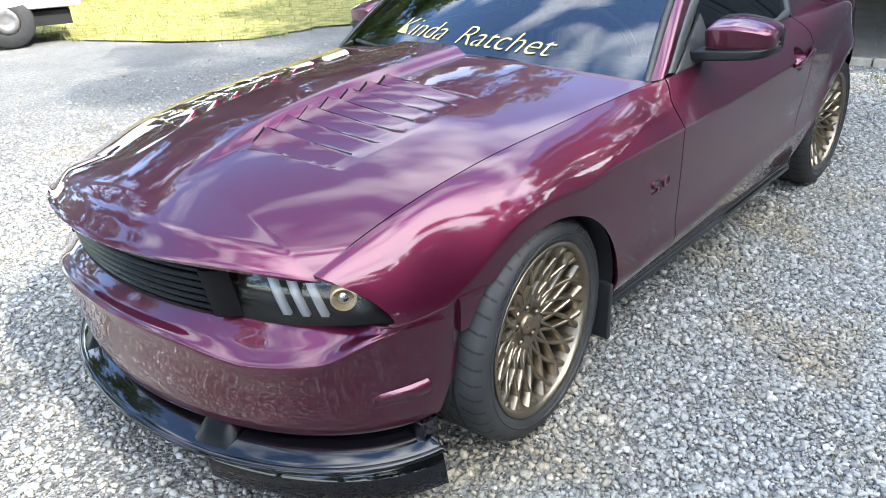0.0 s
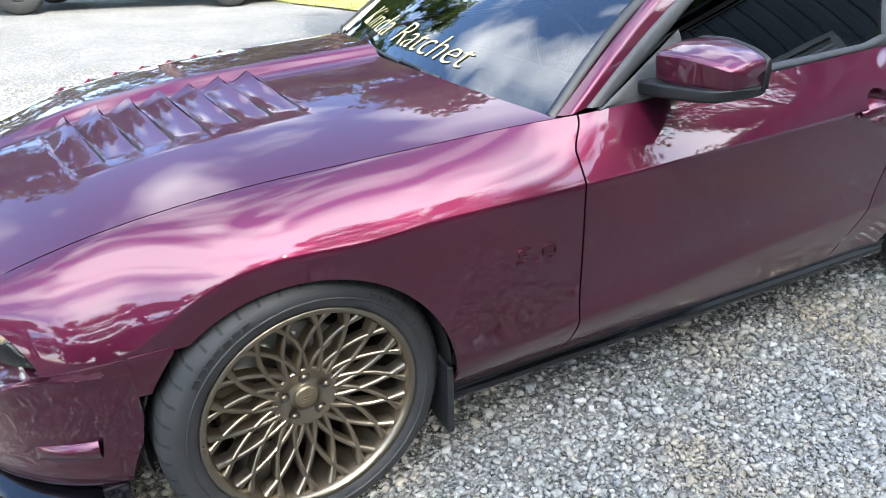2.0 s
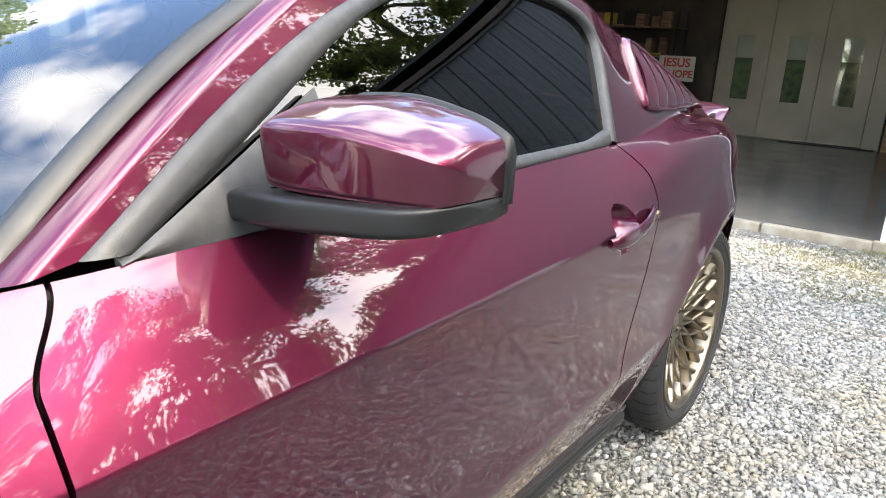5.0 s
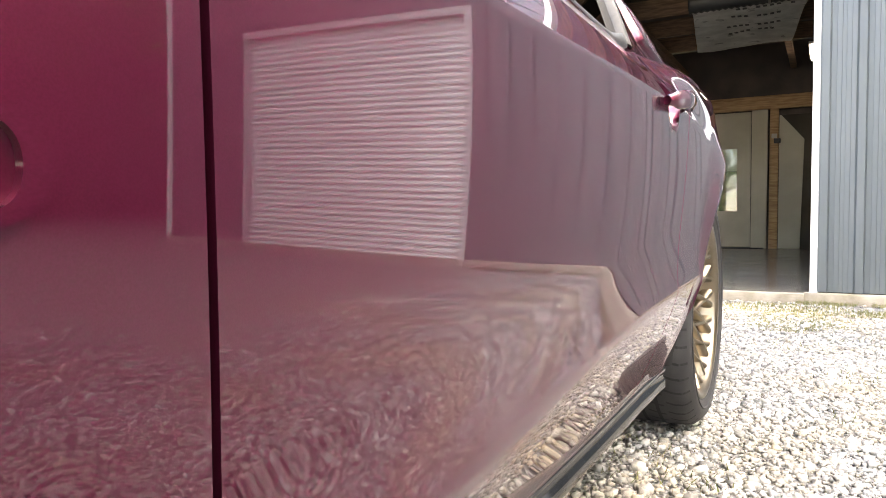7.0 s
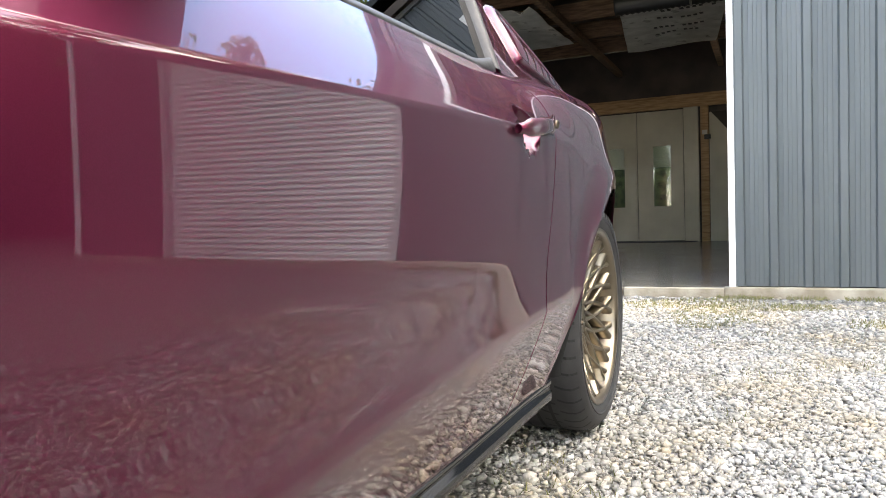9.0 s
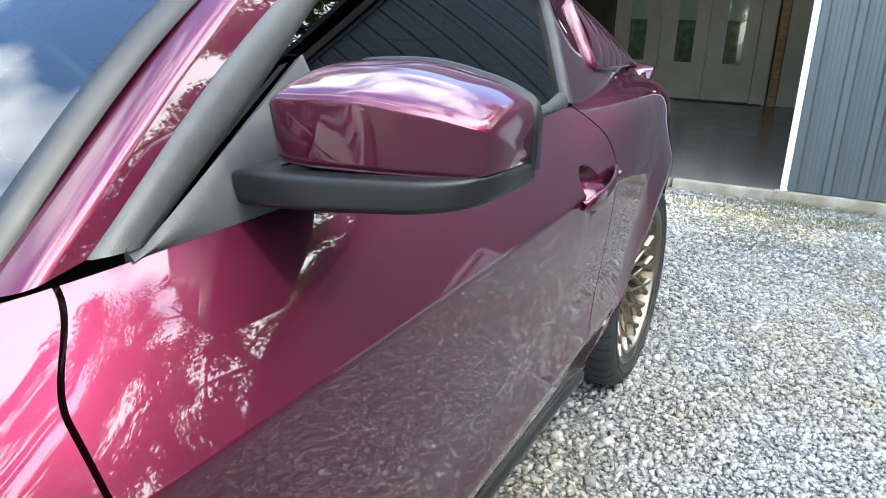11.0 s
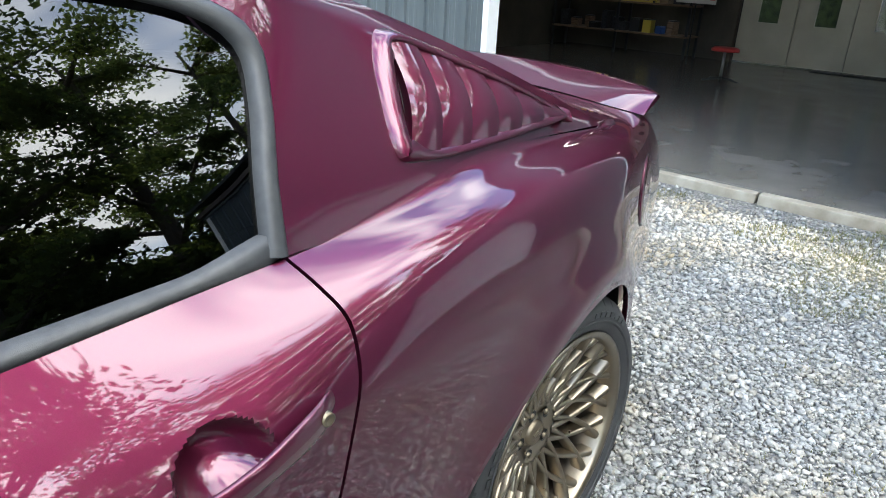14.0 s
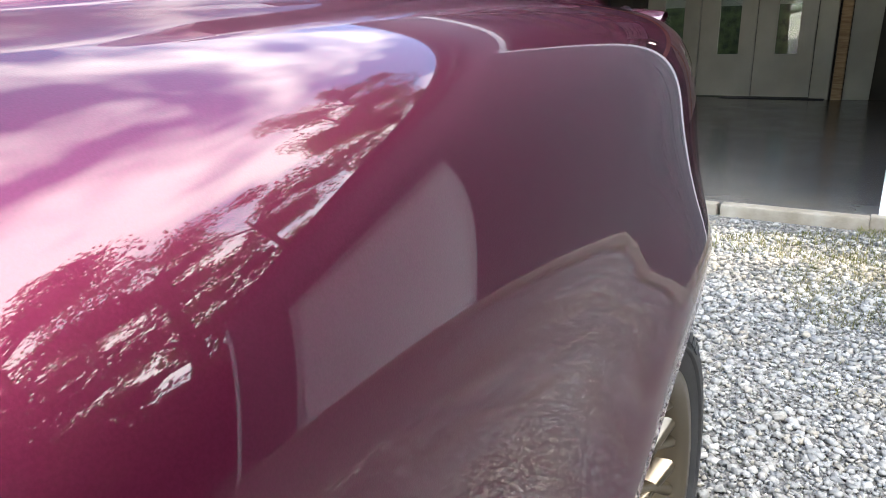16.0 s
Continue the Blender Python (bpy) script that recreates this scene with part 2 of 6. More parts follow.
lt, lmx = leaf_t.nodes.new("ShaderNodeBsdfTranslucent"), leaf_t.nodes.new("ShaderNodeMixShader")
lt.inputs[0].default_value = (0.16, 0.22, 0.05, 1)
lmx.inputs[0].default_value = 0.55
leaf_t.links.new(leaf_t.nodes["Principled BSDF"].outputs[0], lmx.inputs[1])
leaf_t.links.new(lt.outputs[0], lmx.inputs[2])
leaf_t.links.new(lmx.outputs[0], leaf_t.nodes["Material Output"].inputs[0])
bark = bumpy(vary(material("bark", (0.09, 0.065, 0.045), 0.95), (0.06, 0.045, 0.03), (0.13, 0.1, 0.075), 6, 6, stretch=(4, 4, 1)), 14, 0.8, 0.05)
red_plastic = material("red_plastic", (0.4, 0.03, 0.025), 0.45)
yellow_plastic = material("yellow_plastic", (0.5, 0.36, 0.05), 0.45)
blue_plastic = material("blue_plastic", (0.03, 0.08, 0.25), 0.45)
truck_white = material("truck_white", (0.62, 0.61, 0.58), 0.3, 0, 0.6)


# ---- builders ----
def obj(name, verts, faces, mat, parent=None, smooth=True, label=""):
    me = bpy.data.meshes.new(name)
    me.from_pydata([tuple(map(float, v)) for v in verts], [], faces)
    me.materials.append(mat)
    if smooth:
        me.shade_smooth()
    me.update()
    ob = new(name, me)
    ob.parent = parent
    return tagged(ob, label)


def part(name, bm, mat, parent=None, label="", smooth=False):
    me = bpy.data.meshes.new(name)
    bm.to_mesh(me)
    bm.free()
    me.materials.append(mat)
    if smooth:
        me.shade_smooth()
    ob = new(name, me)
    ob.parent = parent
    return tagged(ob, label)


def thing(name, label, category, at=(0, 0, 0), turn=0, group="", kind=""):
    e = new(name)
    e.matrix_basis = pose(*at, 0, 0, turn)
    return tagged(e, label, category, group, kind)


def solid(ob, t, offset=-1.0):
    m = ob.modifiers.new("thickness", "SOLIDIFY")
    m.thickness, m.offset, m.use_rim = t, offset, True
    e = ob.modifiers.new("crisp", "EDGE_SPLIT")
    e.split_angle = radians(38)
    return ob


def rounded(ob, w, seg=2):
    m = ob.modifiers.new("edge", "BEVEL")
    m.width, m.segments, m.limit_method, m.angle_limit = w, seg, "ANGLE", radians(35)
    return ob


def grid(P, flip=False, close=False):
    """Vertices and quads of an (n, m, 3) array."""
    P = np.asarray(P, float)
    n, m = P.shape[:2]
    f = []
    for i in range(n if close else n - 1):
        k = (i + 1) % n
        for j in range(m - 1):
            q = (i * m + j, k * m + j, k * m + j + 1, i * m + j + 1)
            f.append(q[::-1] if flip else q)
    return P.reshape(-1, 3), f


def sheet(name, P, mat, parent=None, flip=False, t=0.0, label="", close=False):
    v, f = grid(P, flip, close)
    ob = obj(name, v, f, mat, parent, True, label)
    return solid(ob, t) if t else ob


def mirrored(P):
    return np.asarray(P, float) * np.array((-1, 1, 1))


def box(name, lo, hi, mat, parent=None, bevel=0.0, label="", smooth=False):
    bm = bmesh.new()
    bmesh.ops.create_cube(bm, size=1)
    for v in bm.verts:
        v.co = Vector([lo[i] + (hi[i] - lo[i]) * (v.co[i] + 0.5) for i in range(3)])
    if bevel:
        bmesh.ops.bevel(bm, geom=bm.edges[:], offset=bevel, segments=2, affect="EDGES", profile=0.6)
    return part(name, bm, mat, parent, label, smooth)


def tube(name, pts, r, mat, parent=None, seg=8, label="", taper=None, cap=True):
    """A round bar along points."""
    pts = [Vector(p) for p in pts]
    V, F = [], []
    for i, p in enumerate(pts):
        d = (pts[min(i + 1, len(pts) - 1)] - pts[max(i - 1, 0)]).normalized()
        a = d.orthogonal().normalized() if i == 0 else (a - d * a.dot(d)).normalized()
        b = d.cross(a)
        rr = r if taper is None else r + (taper - r) * i / (len(pts) - 1)
        for k in range(seg):
            w = 2 * math.pi * k / seg
            V.append(p + (a * math.cos(w) + b * math.sin(w)) * rr)
    for i in range(len(pts) - 1):
        for k in range(seg):
            F.append((i * seg + k, i * seg + (k + 1) % seg, (i + 1) * seg + (k + 1) % seg, (i + 1) * seg + k))
    if cap:
        F += [tuple(range(seg))[::-1], tuple(range(len(V) - seg, len(V)))]
    return obj(name, V, F, mat, parent, True, label)


def spun(name, prof, mat, parent=None, seg=48, label="", flip=False):
    """A profile of (radius, x) turned round the x axis."""
    a = np.linspace(0, 2 * np.pi, seg, endpoint=False)
    P = [[(x, r * math.cos(w), r * math.sin(w)) for r, x in prof] for w in a]
    return sheet(name, P, mat, parent, flip, 0, label, True)


def table(*keys):
    """A smooth function through (position, value) pairs, without overshoot."""
    x, y = np.array([k[0] for k in keys], float), np.array([k[1] for k in keys], float)
    h, d = np.diff(x), np.diff(y) / np.diff(x)
    s = np.zeros(len(x))
    for i in range(1, len(x) - 1):
        if d[i - 1] * d[i] > 0:
            w1, w2 = 2 * h[i] + h[i - 1], h[i] + 2 * h[i - 1]
            s[i] = (w1 + w2) / (w1 / d[i - 1] + w2 / d[i])
    s[0], s[-1] = d[0], d[-1]

    def f(q):
        q = min(max(q, x[0]), x[-1])
        i = min(int(np.searchsorted(x, q, "right")) - 1, len(h) - 1)
        t = (q - x[i]) / h[i]
        return float((2 * t**3 - 3 * t**2 + 1) * y[i] + (t**3 - 2 * t**2 + t) * h[i] * s[i] + (3 * t**2 - 2 * t**3) * y[i + 1] + (t**3 - t**2) * h[i] * s[i + 1])
    return f


def soft(f, lo, hi, sigma=0.06):
    """The function f with its bends eased over a length of about sigma."""
    step = 0.004
    k = np.arange(-int(3 * sigma / step), int(3 * sigma / step) + 1)
    w = np.exp(-0.5 * (k * step / sigma) ** 2)
    w /= w.sum()
    xs = np.arange(lo, hi + step / 2, step)

    def wide(q):
        return 2 * f(lo) - f(2 * lo - q) if q < lo else 2 * f(hi) - f(2 * hi - q) if q > hi else f(q)
    ys = np.array([wide(lo + step * i) for i in range(k[0], len(xs) + k[-1])])
    ys = np.convolve(ys, w, "valid")
    return lambda q: float(np.interp(q, xs, ys))


def bez(a, b, c, d, t):
    s = 1 - t
    return np.asarray(a, float) * s**3 + 3 * np.asarray(b, float) * s * s * t + 3 * np.asarray(c, float) * s * t * t + np.asarray(d, float) * t**3


def smooth01(t):
    t = min(max(t, 0.0), 1.0)
    return t * t * (3 - 2 * t)


def lettering(name, text, size, mat, parent, m, depth=0.002, shear=0.0, align="CENTER", bold=0.0):
    cu = bpy.data.curves.new(name, "FONT")
    cu.body, cu.size, cu.extrude, cu.shear, cu.align_x, cu.align_y = text, size, depth, shear, align, "CENTER"
    cu.offset = bold
    tmp = bpy.data.objects.new(name, cu)
    scene.collection.objects.link(tmp)
    me = bpy.data.meshes.new_from_object(tmp.evaluated_get(bpy.context.evaluated_depsgraph_get()))
    bpy.data.objects.remove(tmp)
    me.materials.clear()
    me.materials.append(mat)
    ob = new(name, me)
    ob.parent = parent
    ob.matrix_basis = m
    return ob


# ---- the car: front axle at y = 0, rear axle at y = 2.72, driver's side at +x ----
WB, HUB_Z = 2.72, 0.352
ARCH = ((0.0, 0.357, 0.364), (WB, 0.362, 0.395))
half_w = table((-0.6, 0.775), (-0.55, 0.808), (-0.5, 0.84), (-0.45, 0.86), (-0.35, 0.878), (-0.2, 0.901), (0, 0.914), (0.4, 0.930), (0.8, 0.938), (1.4, 0.938), (2.0, 0.931), (2.4, 0.922), (2.6, 0.913), (2.72, 0.901), (2.82, 0.884), (2.95, 0.852), (3.1, 0.812), (3.3, 0.752), (3.5, 0.685), (3.72, 0.58))
crease_z = table((-0.6, 0.60), (-0.40, 0.605), (-0.33, 0.625), (-0.28, 0.668), (-0.2, 0.722), (-0.12, 0.756), (0, 0.774), (0.12, 0.768), (0.2, 0.772), (0.3, 0.785), (0.73, 0.798), (1.2, 0.814), (1.6, 0.829), (1.95, 0.838), (2.2, 0.825), (2.45, 0.806), (2.75, 0.805), (3.2, 0.795), (3.72, 0.75))
sill_z = table((-0.6, 0.25), (0.3, 0.252), (0.8, 0.250), (2.2, 0.255), (3.2, 0.27), (3.72, 0.32))
sill_in = table((-0.6, 0.03), (0.3, 0.080), (0.8, 0.092), (2.0, 0.090), (2.5, 0.060), (3.0, 0.04), (3.72, 0.05))
edge_x = table((-0.63, 0.69), (-0.3, 0.735), (0.0, 0.757), (0.4, 0.785), (0.68, 0.812), (0.78, 0.840), (1.4, 0.830), (2.03, 0.806), (2.4, 0.802), (2.6, 0.797), (2.8, 0.776), (2.95, 0.746), (3.06, 0.716), (3.3, 0.648), (3.5, 0.574), (3.72, 0.46))
edge_z = table((-0.63, 0.742), (-0.35, 0.835), (-0.05, 0.883), (0.25, 0.905), (0.7, 0.937), (0.78, 0.944), (1.4, 0.964), (2.03, 0.986), (2.4, 1.010), (2.8, 1.018), (3.06, 1.010), (3.3, 0.992), (3.5, 0.966), (3.72, 0.925))
reach = table((-0.63, 0.065), (-0.25, 0.08), (0.0, 0.075), (0.3, 0.066), (0.5, 0.058), (0.78, 0.040), (1.4, 0.039), (1.95, 0.043), (2.15, 0.075), (2.4, 0.098), (3.0, 0.105), (3.3, 0.08), (3.72, 0.06))
drop = table((-0.63, 0.022), (-0.25, 0.026), (0.0, 0.020), (0.3, 0.026), (0.5, 0.032), (0.78, 0.045), (1.4, 0.046), (1.95, 0.044), (2.15, 0.024), (2.4, 0.012), (3.0, 0.010), (3.72, 0.015))
slope_in = table((-0.63, 0.008), (-0.4, 0.012), (-0.25, 0.022), (0.0, 0.024), (0.3, 0.026), (0.5, 0.028), (0.78, 0.031), (1.4, 0.031), (1.9, 0.029), (2.1, 0.020), (2.3, 0.013), (2.9, 0.008), (3.72, 0.015))
rise = table((-0.63, 0.036), (-0.4, 0.060), (-0.25, 0.055), (0.0, 0.040), (0.3, 0.042), (0.5, 0.044), (0.78, 0.048), (1.4, 0.048), (1.9, 0.050), (2.1, 0.090), (2.3, 0.130), (2.9, 0.150), (3.4, 0.12), (3.72, 0.09))
# lower fold of the doors, and how strongly the flank flares out above it
low_z = table((-0.6, 0.34), (0.4, 0.375), (0.75, 0.405), (1.06, 0.422), (1.46, 0.453), (1.93, 0.475), (2.35, 0.49), (3.72, 0.50))
flare = table((0.35, 0.0), (0.60, 0.35), (0.95, 1.0), (1.5, 0.95), (2.15, 0.8), (2.32, 0.5), (2.5, 0.0), (3.72, 0.0))
half_w, crease_z = soft(half_w, -0.6, 3.72, 0.035), soft(crease_z, -0.6, 3.72, 0.045)
edge_x, edge_z = soft(edge_x, -0.63, 3.72, 0.05), soft(edge_z, -0.63, 3.72, 0.07)
reach, drop, slope_in, rise, flare = (soft(f, -0.6, 3.72, 0.07) for f in (reach, drop, slope_in, rise, flare))
U_LOW = 2 / 13


def section(y, u):
    """The body's side at station y: u = 0 at the sill, 0.5 at the crease, 1 at the bonnet, belt or deck edge."""
    w, zc = half_w(y), crease_z(y)
    fl, zl, si, sz = flare(y), low_z(y), sill_in(y), sill_z(y)
    h, deep, lean = 0.09 + 0.035 * smooth01((y - 1.0) / 0.9), 0.0135 * fl, 0.075 + 0.045 * smooth01((y - 0.9) / 0.7)
    wl = w - lean * (zc - zl) ** 2 + deep
    if u < U_LOW:
        x, z = bez((w - si, sz), (w - 0.55 * si, sz + 0.4 * (zl - sz)), (wl - 0.006 - 0.004 * fl, zl - 0.045), (wl, zl), u / U_LOW)
    elif u < 0.5:
        z = zl + (zc - zl) * (u - U_LOW) / (0.5 - U_LOW)
        x = w - lean * (zc - z) ** 2 + deep * max(0.0, (zl + h - z) / h) ** 2
    else:
        ex, ez = edge_x(y), edge_z(y)
        x, z = bez((w, zc), (w - slope_in(y), zc + rise(y)), (ex + reach(y), ez - drop(y)), (ex, ez), u * 2 - 1)
    return float(x), float(z)


def u_at(y, z):
    lo, hi = 0.0, 1.0
    for _ in range(28):
        mid = (lo + hi) / 2
        if section(y, mid)[1] < z:
            lo = mid
        else:
            hi = mid
    return (lo + hi) / 2


def bottom(y):
    z = sill_z(y)
    for cy, cz, r in ARCH:
        if abs(y - cy) < r:
            z = max(z, cz + math.sqrt(r * r - (y - cy) ** 2))
    return z


def side_panel(ya, yb, nu, stations, low=None):
    """Grid of a side panel between two seams, each given as a function of u."""
    P = []
    for s in stations:
        ym = ya(0.6) + (yb(0.6) - ya(0.6)) * s
        row = []
        zb = bottom(ym) if low is None else low(ym)
        u0 = u_at(ym, zb)
        for k in range(nu + 1):
            u = max(u0, k / nu)
            y = ya(u) + (yb(u) - ya(u)) * s
            x, z = section(y, u)
            row.append((x, y, z))
        P.append(row)
    return np.array(P)


def spaced(ya, yb, n, knots):
    """Station positions, dense beside the arch ends."""
    s = set(np.linspace(0, 1, n))
    for k in knots:
        for d in (-0.03, -0.02, -0.012, -0.006, -0.0025, -0.0008, 0.0, 0.0008, 0.0025, 0.006, 0.012, 0.02, 0.03):
            q = (k + d - ya) / (yb - ya)
            if 0 < q < 1:
                s.add(q)
    return sorted(s)


SEAM_F, SEAM_R = 0.735, 2.03
seam_front = lambda u: 0.731 + 0.039 * smooth01((u - 0.72) / 0.28) + 0.018 * max(0, 0.45 - u) / 0.45
seam_rear = table((0, 1.905), (0.18, 1.95), (0.42, 2.02), (0.6, 2.055), (0.72, 2.062), (0.86, 2.05), (1.0, 2.034))
GAP = 0.0028

car = thing("coupe_car", "burgundy purple metallic two-door coupe parked on grey gravel", "car")

# side panels, both sides
seam_z = lambda y: 0.603 + 0.085 * max(0.0, y + 0.52)


def lamp_edge(z):
    """Where the fender's front edge meets the headlight at height z."""
    return -0.516 - 0.115 * min(max((z - 0.604) / 0.136, 0.0), 1.0) ** 1.65


def fender_front(u):
    y = -0.57
    for _ in range(4):
        y = lamp_edge(section(y, u)[1])
    return y


fender_P = side_panel(fender_front, lambda u: seam_front(u) - GAP, 72,
                      spaced(-0.55, SEAM_F, 90, (-0.28, -0.36, ARCH[0][2] - 0.008)),
                      lambda y: max(bottom(y), seam_z(y) + 0.0015) if y < -0.2 else bottom(y))
door_P = side_panel(lambda u: seam_front(u) + GAP, lambda u: seam_rear(u) - GAP, 104, np.linspace(0, 1, 230), lambda y: sill_z(y) + 0.004)
# finger bowl behind the door handle
for row in door_P:
    for v in row:
        q = ((v[1] - 1.858) / 0.058) ** 2 + ((v[2] - 0.838) / 0.046) ** 2
        if q < 1:
            v[0] -= 0.062 * (1 - q) ** 0.85


def flank(y, z):
    """Half width of the glasshouse."""
    taper = 0.048 * max(0.0, (y - 2.0) / 0.9) ** 1.8
    return 0.808 - 0.36 * (z - 0.985) - 0.25 * (z - 0.985) ** 2 - taper + 0.01 * (1.3 - y + math.hypot(1.3 - y, 0.3)) - 0.14 * max(0.0, z - 1.03) * smooth01((y - 2.06) / 0.25)


FILLET = 0.030


def fillet(y):
    """How far the rear shoulder runs up into the roof pillar at station y."""
    return 0.02 + 0.98 * smooth01((y - 2.06) / 0.45) * smooth01((3.05 - y) / 0.65)


def quarter_rows():
    P = []
    for s in spaced(SEAM_R, 3.56, 100, (WB - ARCH[1][2] + 0.008, WB + ARCH[1][2] - 0.012)):
        ya = lambda u: seam_rear(u) + GAP
        ym = ya(0.6) + (3.56 - ya(0.6)) * s
        k = fillet(ym)
        u0, u1 = u_at(ym, bottom(ym)), 1 - 0.08 * k
        row = []
        for n in range(73):
            u = max(u0, u1 * n / 72)
            y = ya(u) + (3.56 - ya(u)) * s
            x, z = section(y, u)
            # flare round the wheel opening
            d = math.hypot(y - WB, z - ARCH[1][1]) - ARCH[1][2]
            x += 0.032 * max(0.0, 1 - max(d, 0.0) / 0.16) ** 2 - 0.012 * max(0.0, 1 - max(d, 0.0) / 0.035) ** 2
            row.append((x, y, z))
        a, b = np.array(row[-1]), np.array(row[-2])
        zt = edge_z(y) + FILLET * k
        top = np.array((flank(y, zt), y, zt))
        d = (a - b) / np.linalg.norm(a - b)
        gap = np.linalg.norm(top - a)
        e = np.array((flank(y, zt + 0.03) - flank(y, zt), 0, 0.03))
        e = e / np.linalg.norm(e)
        if 2.03 < y < 3.05:
            row += [tuple(bez(a, a + d * gap * 0.42, top - e * gap * 0.36, top, n / 12)) for n in range(1, 13)]
        else:
            row += [tuple(a + (np.array((edge_x(y), y, edge_z(y))) - a) * n / 12) for n in range(1, 13)]
        P.append(row)
    return np.array(P)


quarter_P = quarter_rows()


for sgn in (1, -1):
    for nm, P in (("front_fender", fender_P), ("door", door_P), ("quarter_panel", quarter_P)):
        sheet(nm, P if sgn > 0 else mirrored(P), paint, car, flip=sgn < 0, t=0.014)
    # arch liners
    for cy, cz, r in ARCH:
        L = []
        for w in np.linspace(-0.3, math.pi + 0.3, 44):
            yw, zw = cy + r * math.cos(w), cz + r * math.sin(w)
            xo = section(yw, u_at(yw, max(zw, sill_z(yw) + 0.01)))[0]
            L.append([(sgn * x, cy + q * math.cos(w), cz + q * math.sin(w)) for q, x in ((r + 0.002, xo - 0.013), (r + 0.012, xo - 0.03), (r + 0.012, 0.55), (0.05, 0.55))])
        sheet("arch_liner", L, cavity, car, flip=sgn < 0)

# dark shell added behind the side panels so the seams read as shade
inner = []
for y in np.linspace(0.42, 2.28, 60):
    row = []
    for k in range(25):
        x, z = section(float(y), k / 24)
        row.append((x - 0.062, y, z - 0.005 * (k / 24)))
    inner.append(row)
for sgn in (1, -1):
    sheet("seam_backing", inner if sgn > 0 else mirrored(inner), cavity, car, flip=sgn < 0)

# ---- bonnet ----
nose_y = lambda x: -0.35 - 0.545 * math.sqrt(1 - (x / 0.875) ** 2) + 0.015 + 0.055 * (abs(x) / 0.69) ** 4
cowl_y = lambda x: 0.50 + 0.215 * (abs(x) / 0.81) ** 2
VENT_X, VENT_Y, SLATS = (0.188, 0.515), (-0.445, 0.115), 7
ridge = soft(table((-0.90, 0.782), (-0.75, 0.846), (-0.6, 0.887), (-0.35, 0.940), (0, 0.986), (0.5, 1.016), (0.8, 1.030)), -0.90, 0.80, 0.07)


def bonnet_z(x, y):
    ax, xe = abs(x), edge_x(y)
    q = min(ax / xe, 1.0)
    z = edge_z(y) + (ridge(y) - edge_z(y)) * (1 - q**2.1)
    dome = smooth01((0.185 - ax) / 0.055) * 0.030 * smooth01((y + 0.70) / 0.4)
    lip = -0.030 * smooth01((nose_y(x) + 0.10 - y) / 0.10) ** 2
    return z + dome + lip


def vent_ab(x, y):
    a = (abs(x) - VENT_X[0]) / (VENT_X[1] - VENT_X[0])
    return a, (y - VENT_Y[0] - 0.075 * a) / (VENT_Y[1] - VENT_Y[0])


def louvre(x, y):
    """Height that the heat vents add: slats that rise to the rear, highest at their scalloped inboard end."""
    a, b = vent_ab(x, y)
    if not (0 <= a <= 1 and 0 <= b < 1):
        return 0.0
    saw = (b * SLATS) % 1.0
    lift = 0.034 * min(1.0, saw / 0.86) ** 1.3 * (1 if saw < 0.86 else max(0.0, (1 - saw) / 0.14)) * (1 - a) ** 1.5
    return lift - 0.004 * min(1, 10 * a) * min(1, 6 * (1 - a))


B = []
for i in range(171):
    q = -1 + 2 * i / 170
    row = []
    for j in range(221):
        s = j / 220
        # plan: the bonnet edge narrows to the nose
        x0 = q * 0.690
        y0, y1 = nose_y(x0), cowl_y(q * 0.81)
        y = y0 + (y1 - y0) * s
        x = q * (edge_x(y) - 0.003)
        row.append((x, y, bonnet_z(x, y) + louvre(x, y)))
    B.append(row)
hood = sheet("hood", B, paint, car, t=0.010)

# dark sheets for the shade behind the slats and in their inboard mouths
for sgn in (1, -1):
    for k in range(SLATS):
        V = []
        for i in range(9):
            a = 0.02 + 0.86 * i / 8
            y = VENT_Y[0] + 0.075 * a + (VENT_Y[1] - VENT_Y[0]) * (k + 0.90) / SLATS
            x = VENT_X[0] + a * (VENT_X[1] - VENT_X[0])
            zz = bonnet_z(x, y) - 0.004
            wd = 0.007 * (1 - 0.8 * a)
            V.append([(sgn * x, y - wd * 0.6, zz + 0.0325 * (1 - a) ** 1.5), (sgn * x, y + wd, zz + 0.006)])
        sheet("vent_slot_shade", V, cavity, car, flip=sgn > 0)
        H = []
        for i in range(11):
            saw = 0.30 + 0.62 * i / 10
            y = VENT_Y[0] + (VENT_Y[1] - VENT_Y[0]) * (k + saw) / SLATS
            x = VENT_X[0] - 0.009
            zz = bonnet_z(VENT_X[0], y)
            up = 0.034 * min(1.0, saw / 0.86) ** 1.3 * (1 if saw < 0.86 else (1 - saw) / 0.14)
            H.append([(sgn * (x - 0.002), y, zz + 0.001), (sgn * x, y, zz + 0.001 + max(0.0, up - 0.007))])
        sheet("vent_mouth_shade", H, cavity, car, flip=sgn < 0)

# ---- nose: grille, lamps, bumper ----
CORNER_Y = -0.35


def plan(s, off=0.0):
    """Bumper line seen from above, s = 0 in the middle, 1 at the wheel arch."""
    a = s * math.pi / 2
    x = 0.875 * math.sin(a)
    y = CORNER_Y - 0.545 * max(math.cos(a), 0.0)
    n = Vector((math.sin(a) * 0.545, -max(math.cos(a), 0.0) * 0.875, 0))
    n = n.normalized() if n.length > 0 else Vector((1, 0, 0))
    return x + n.x * off, y + n.y * off


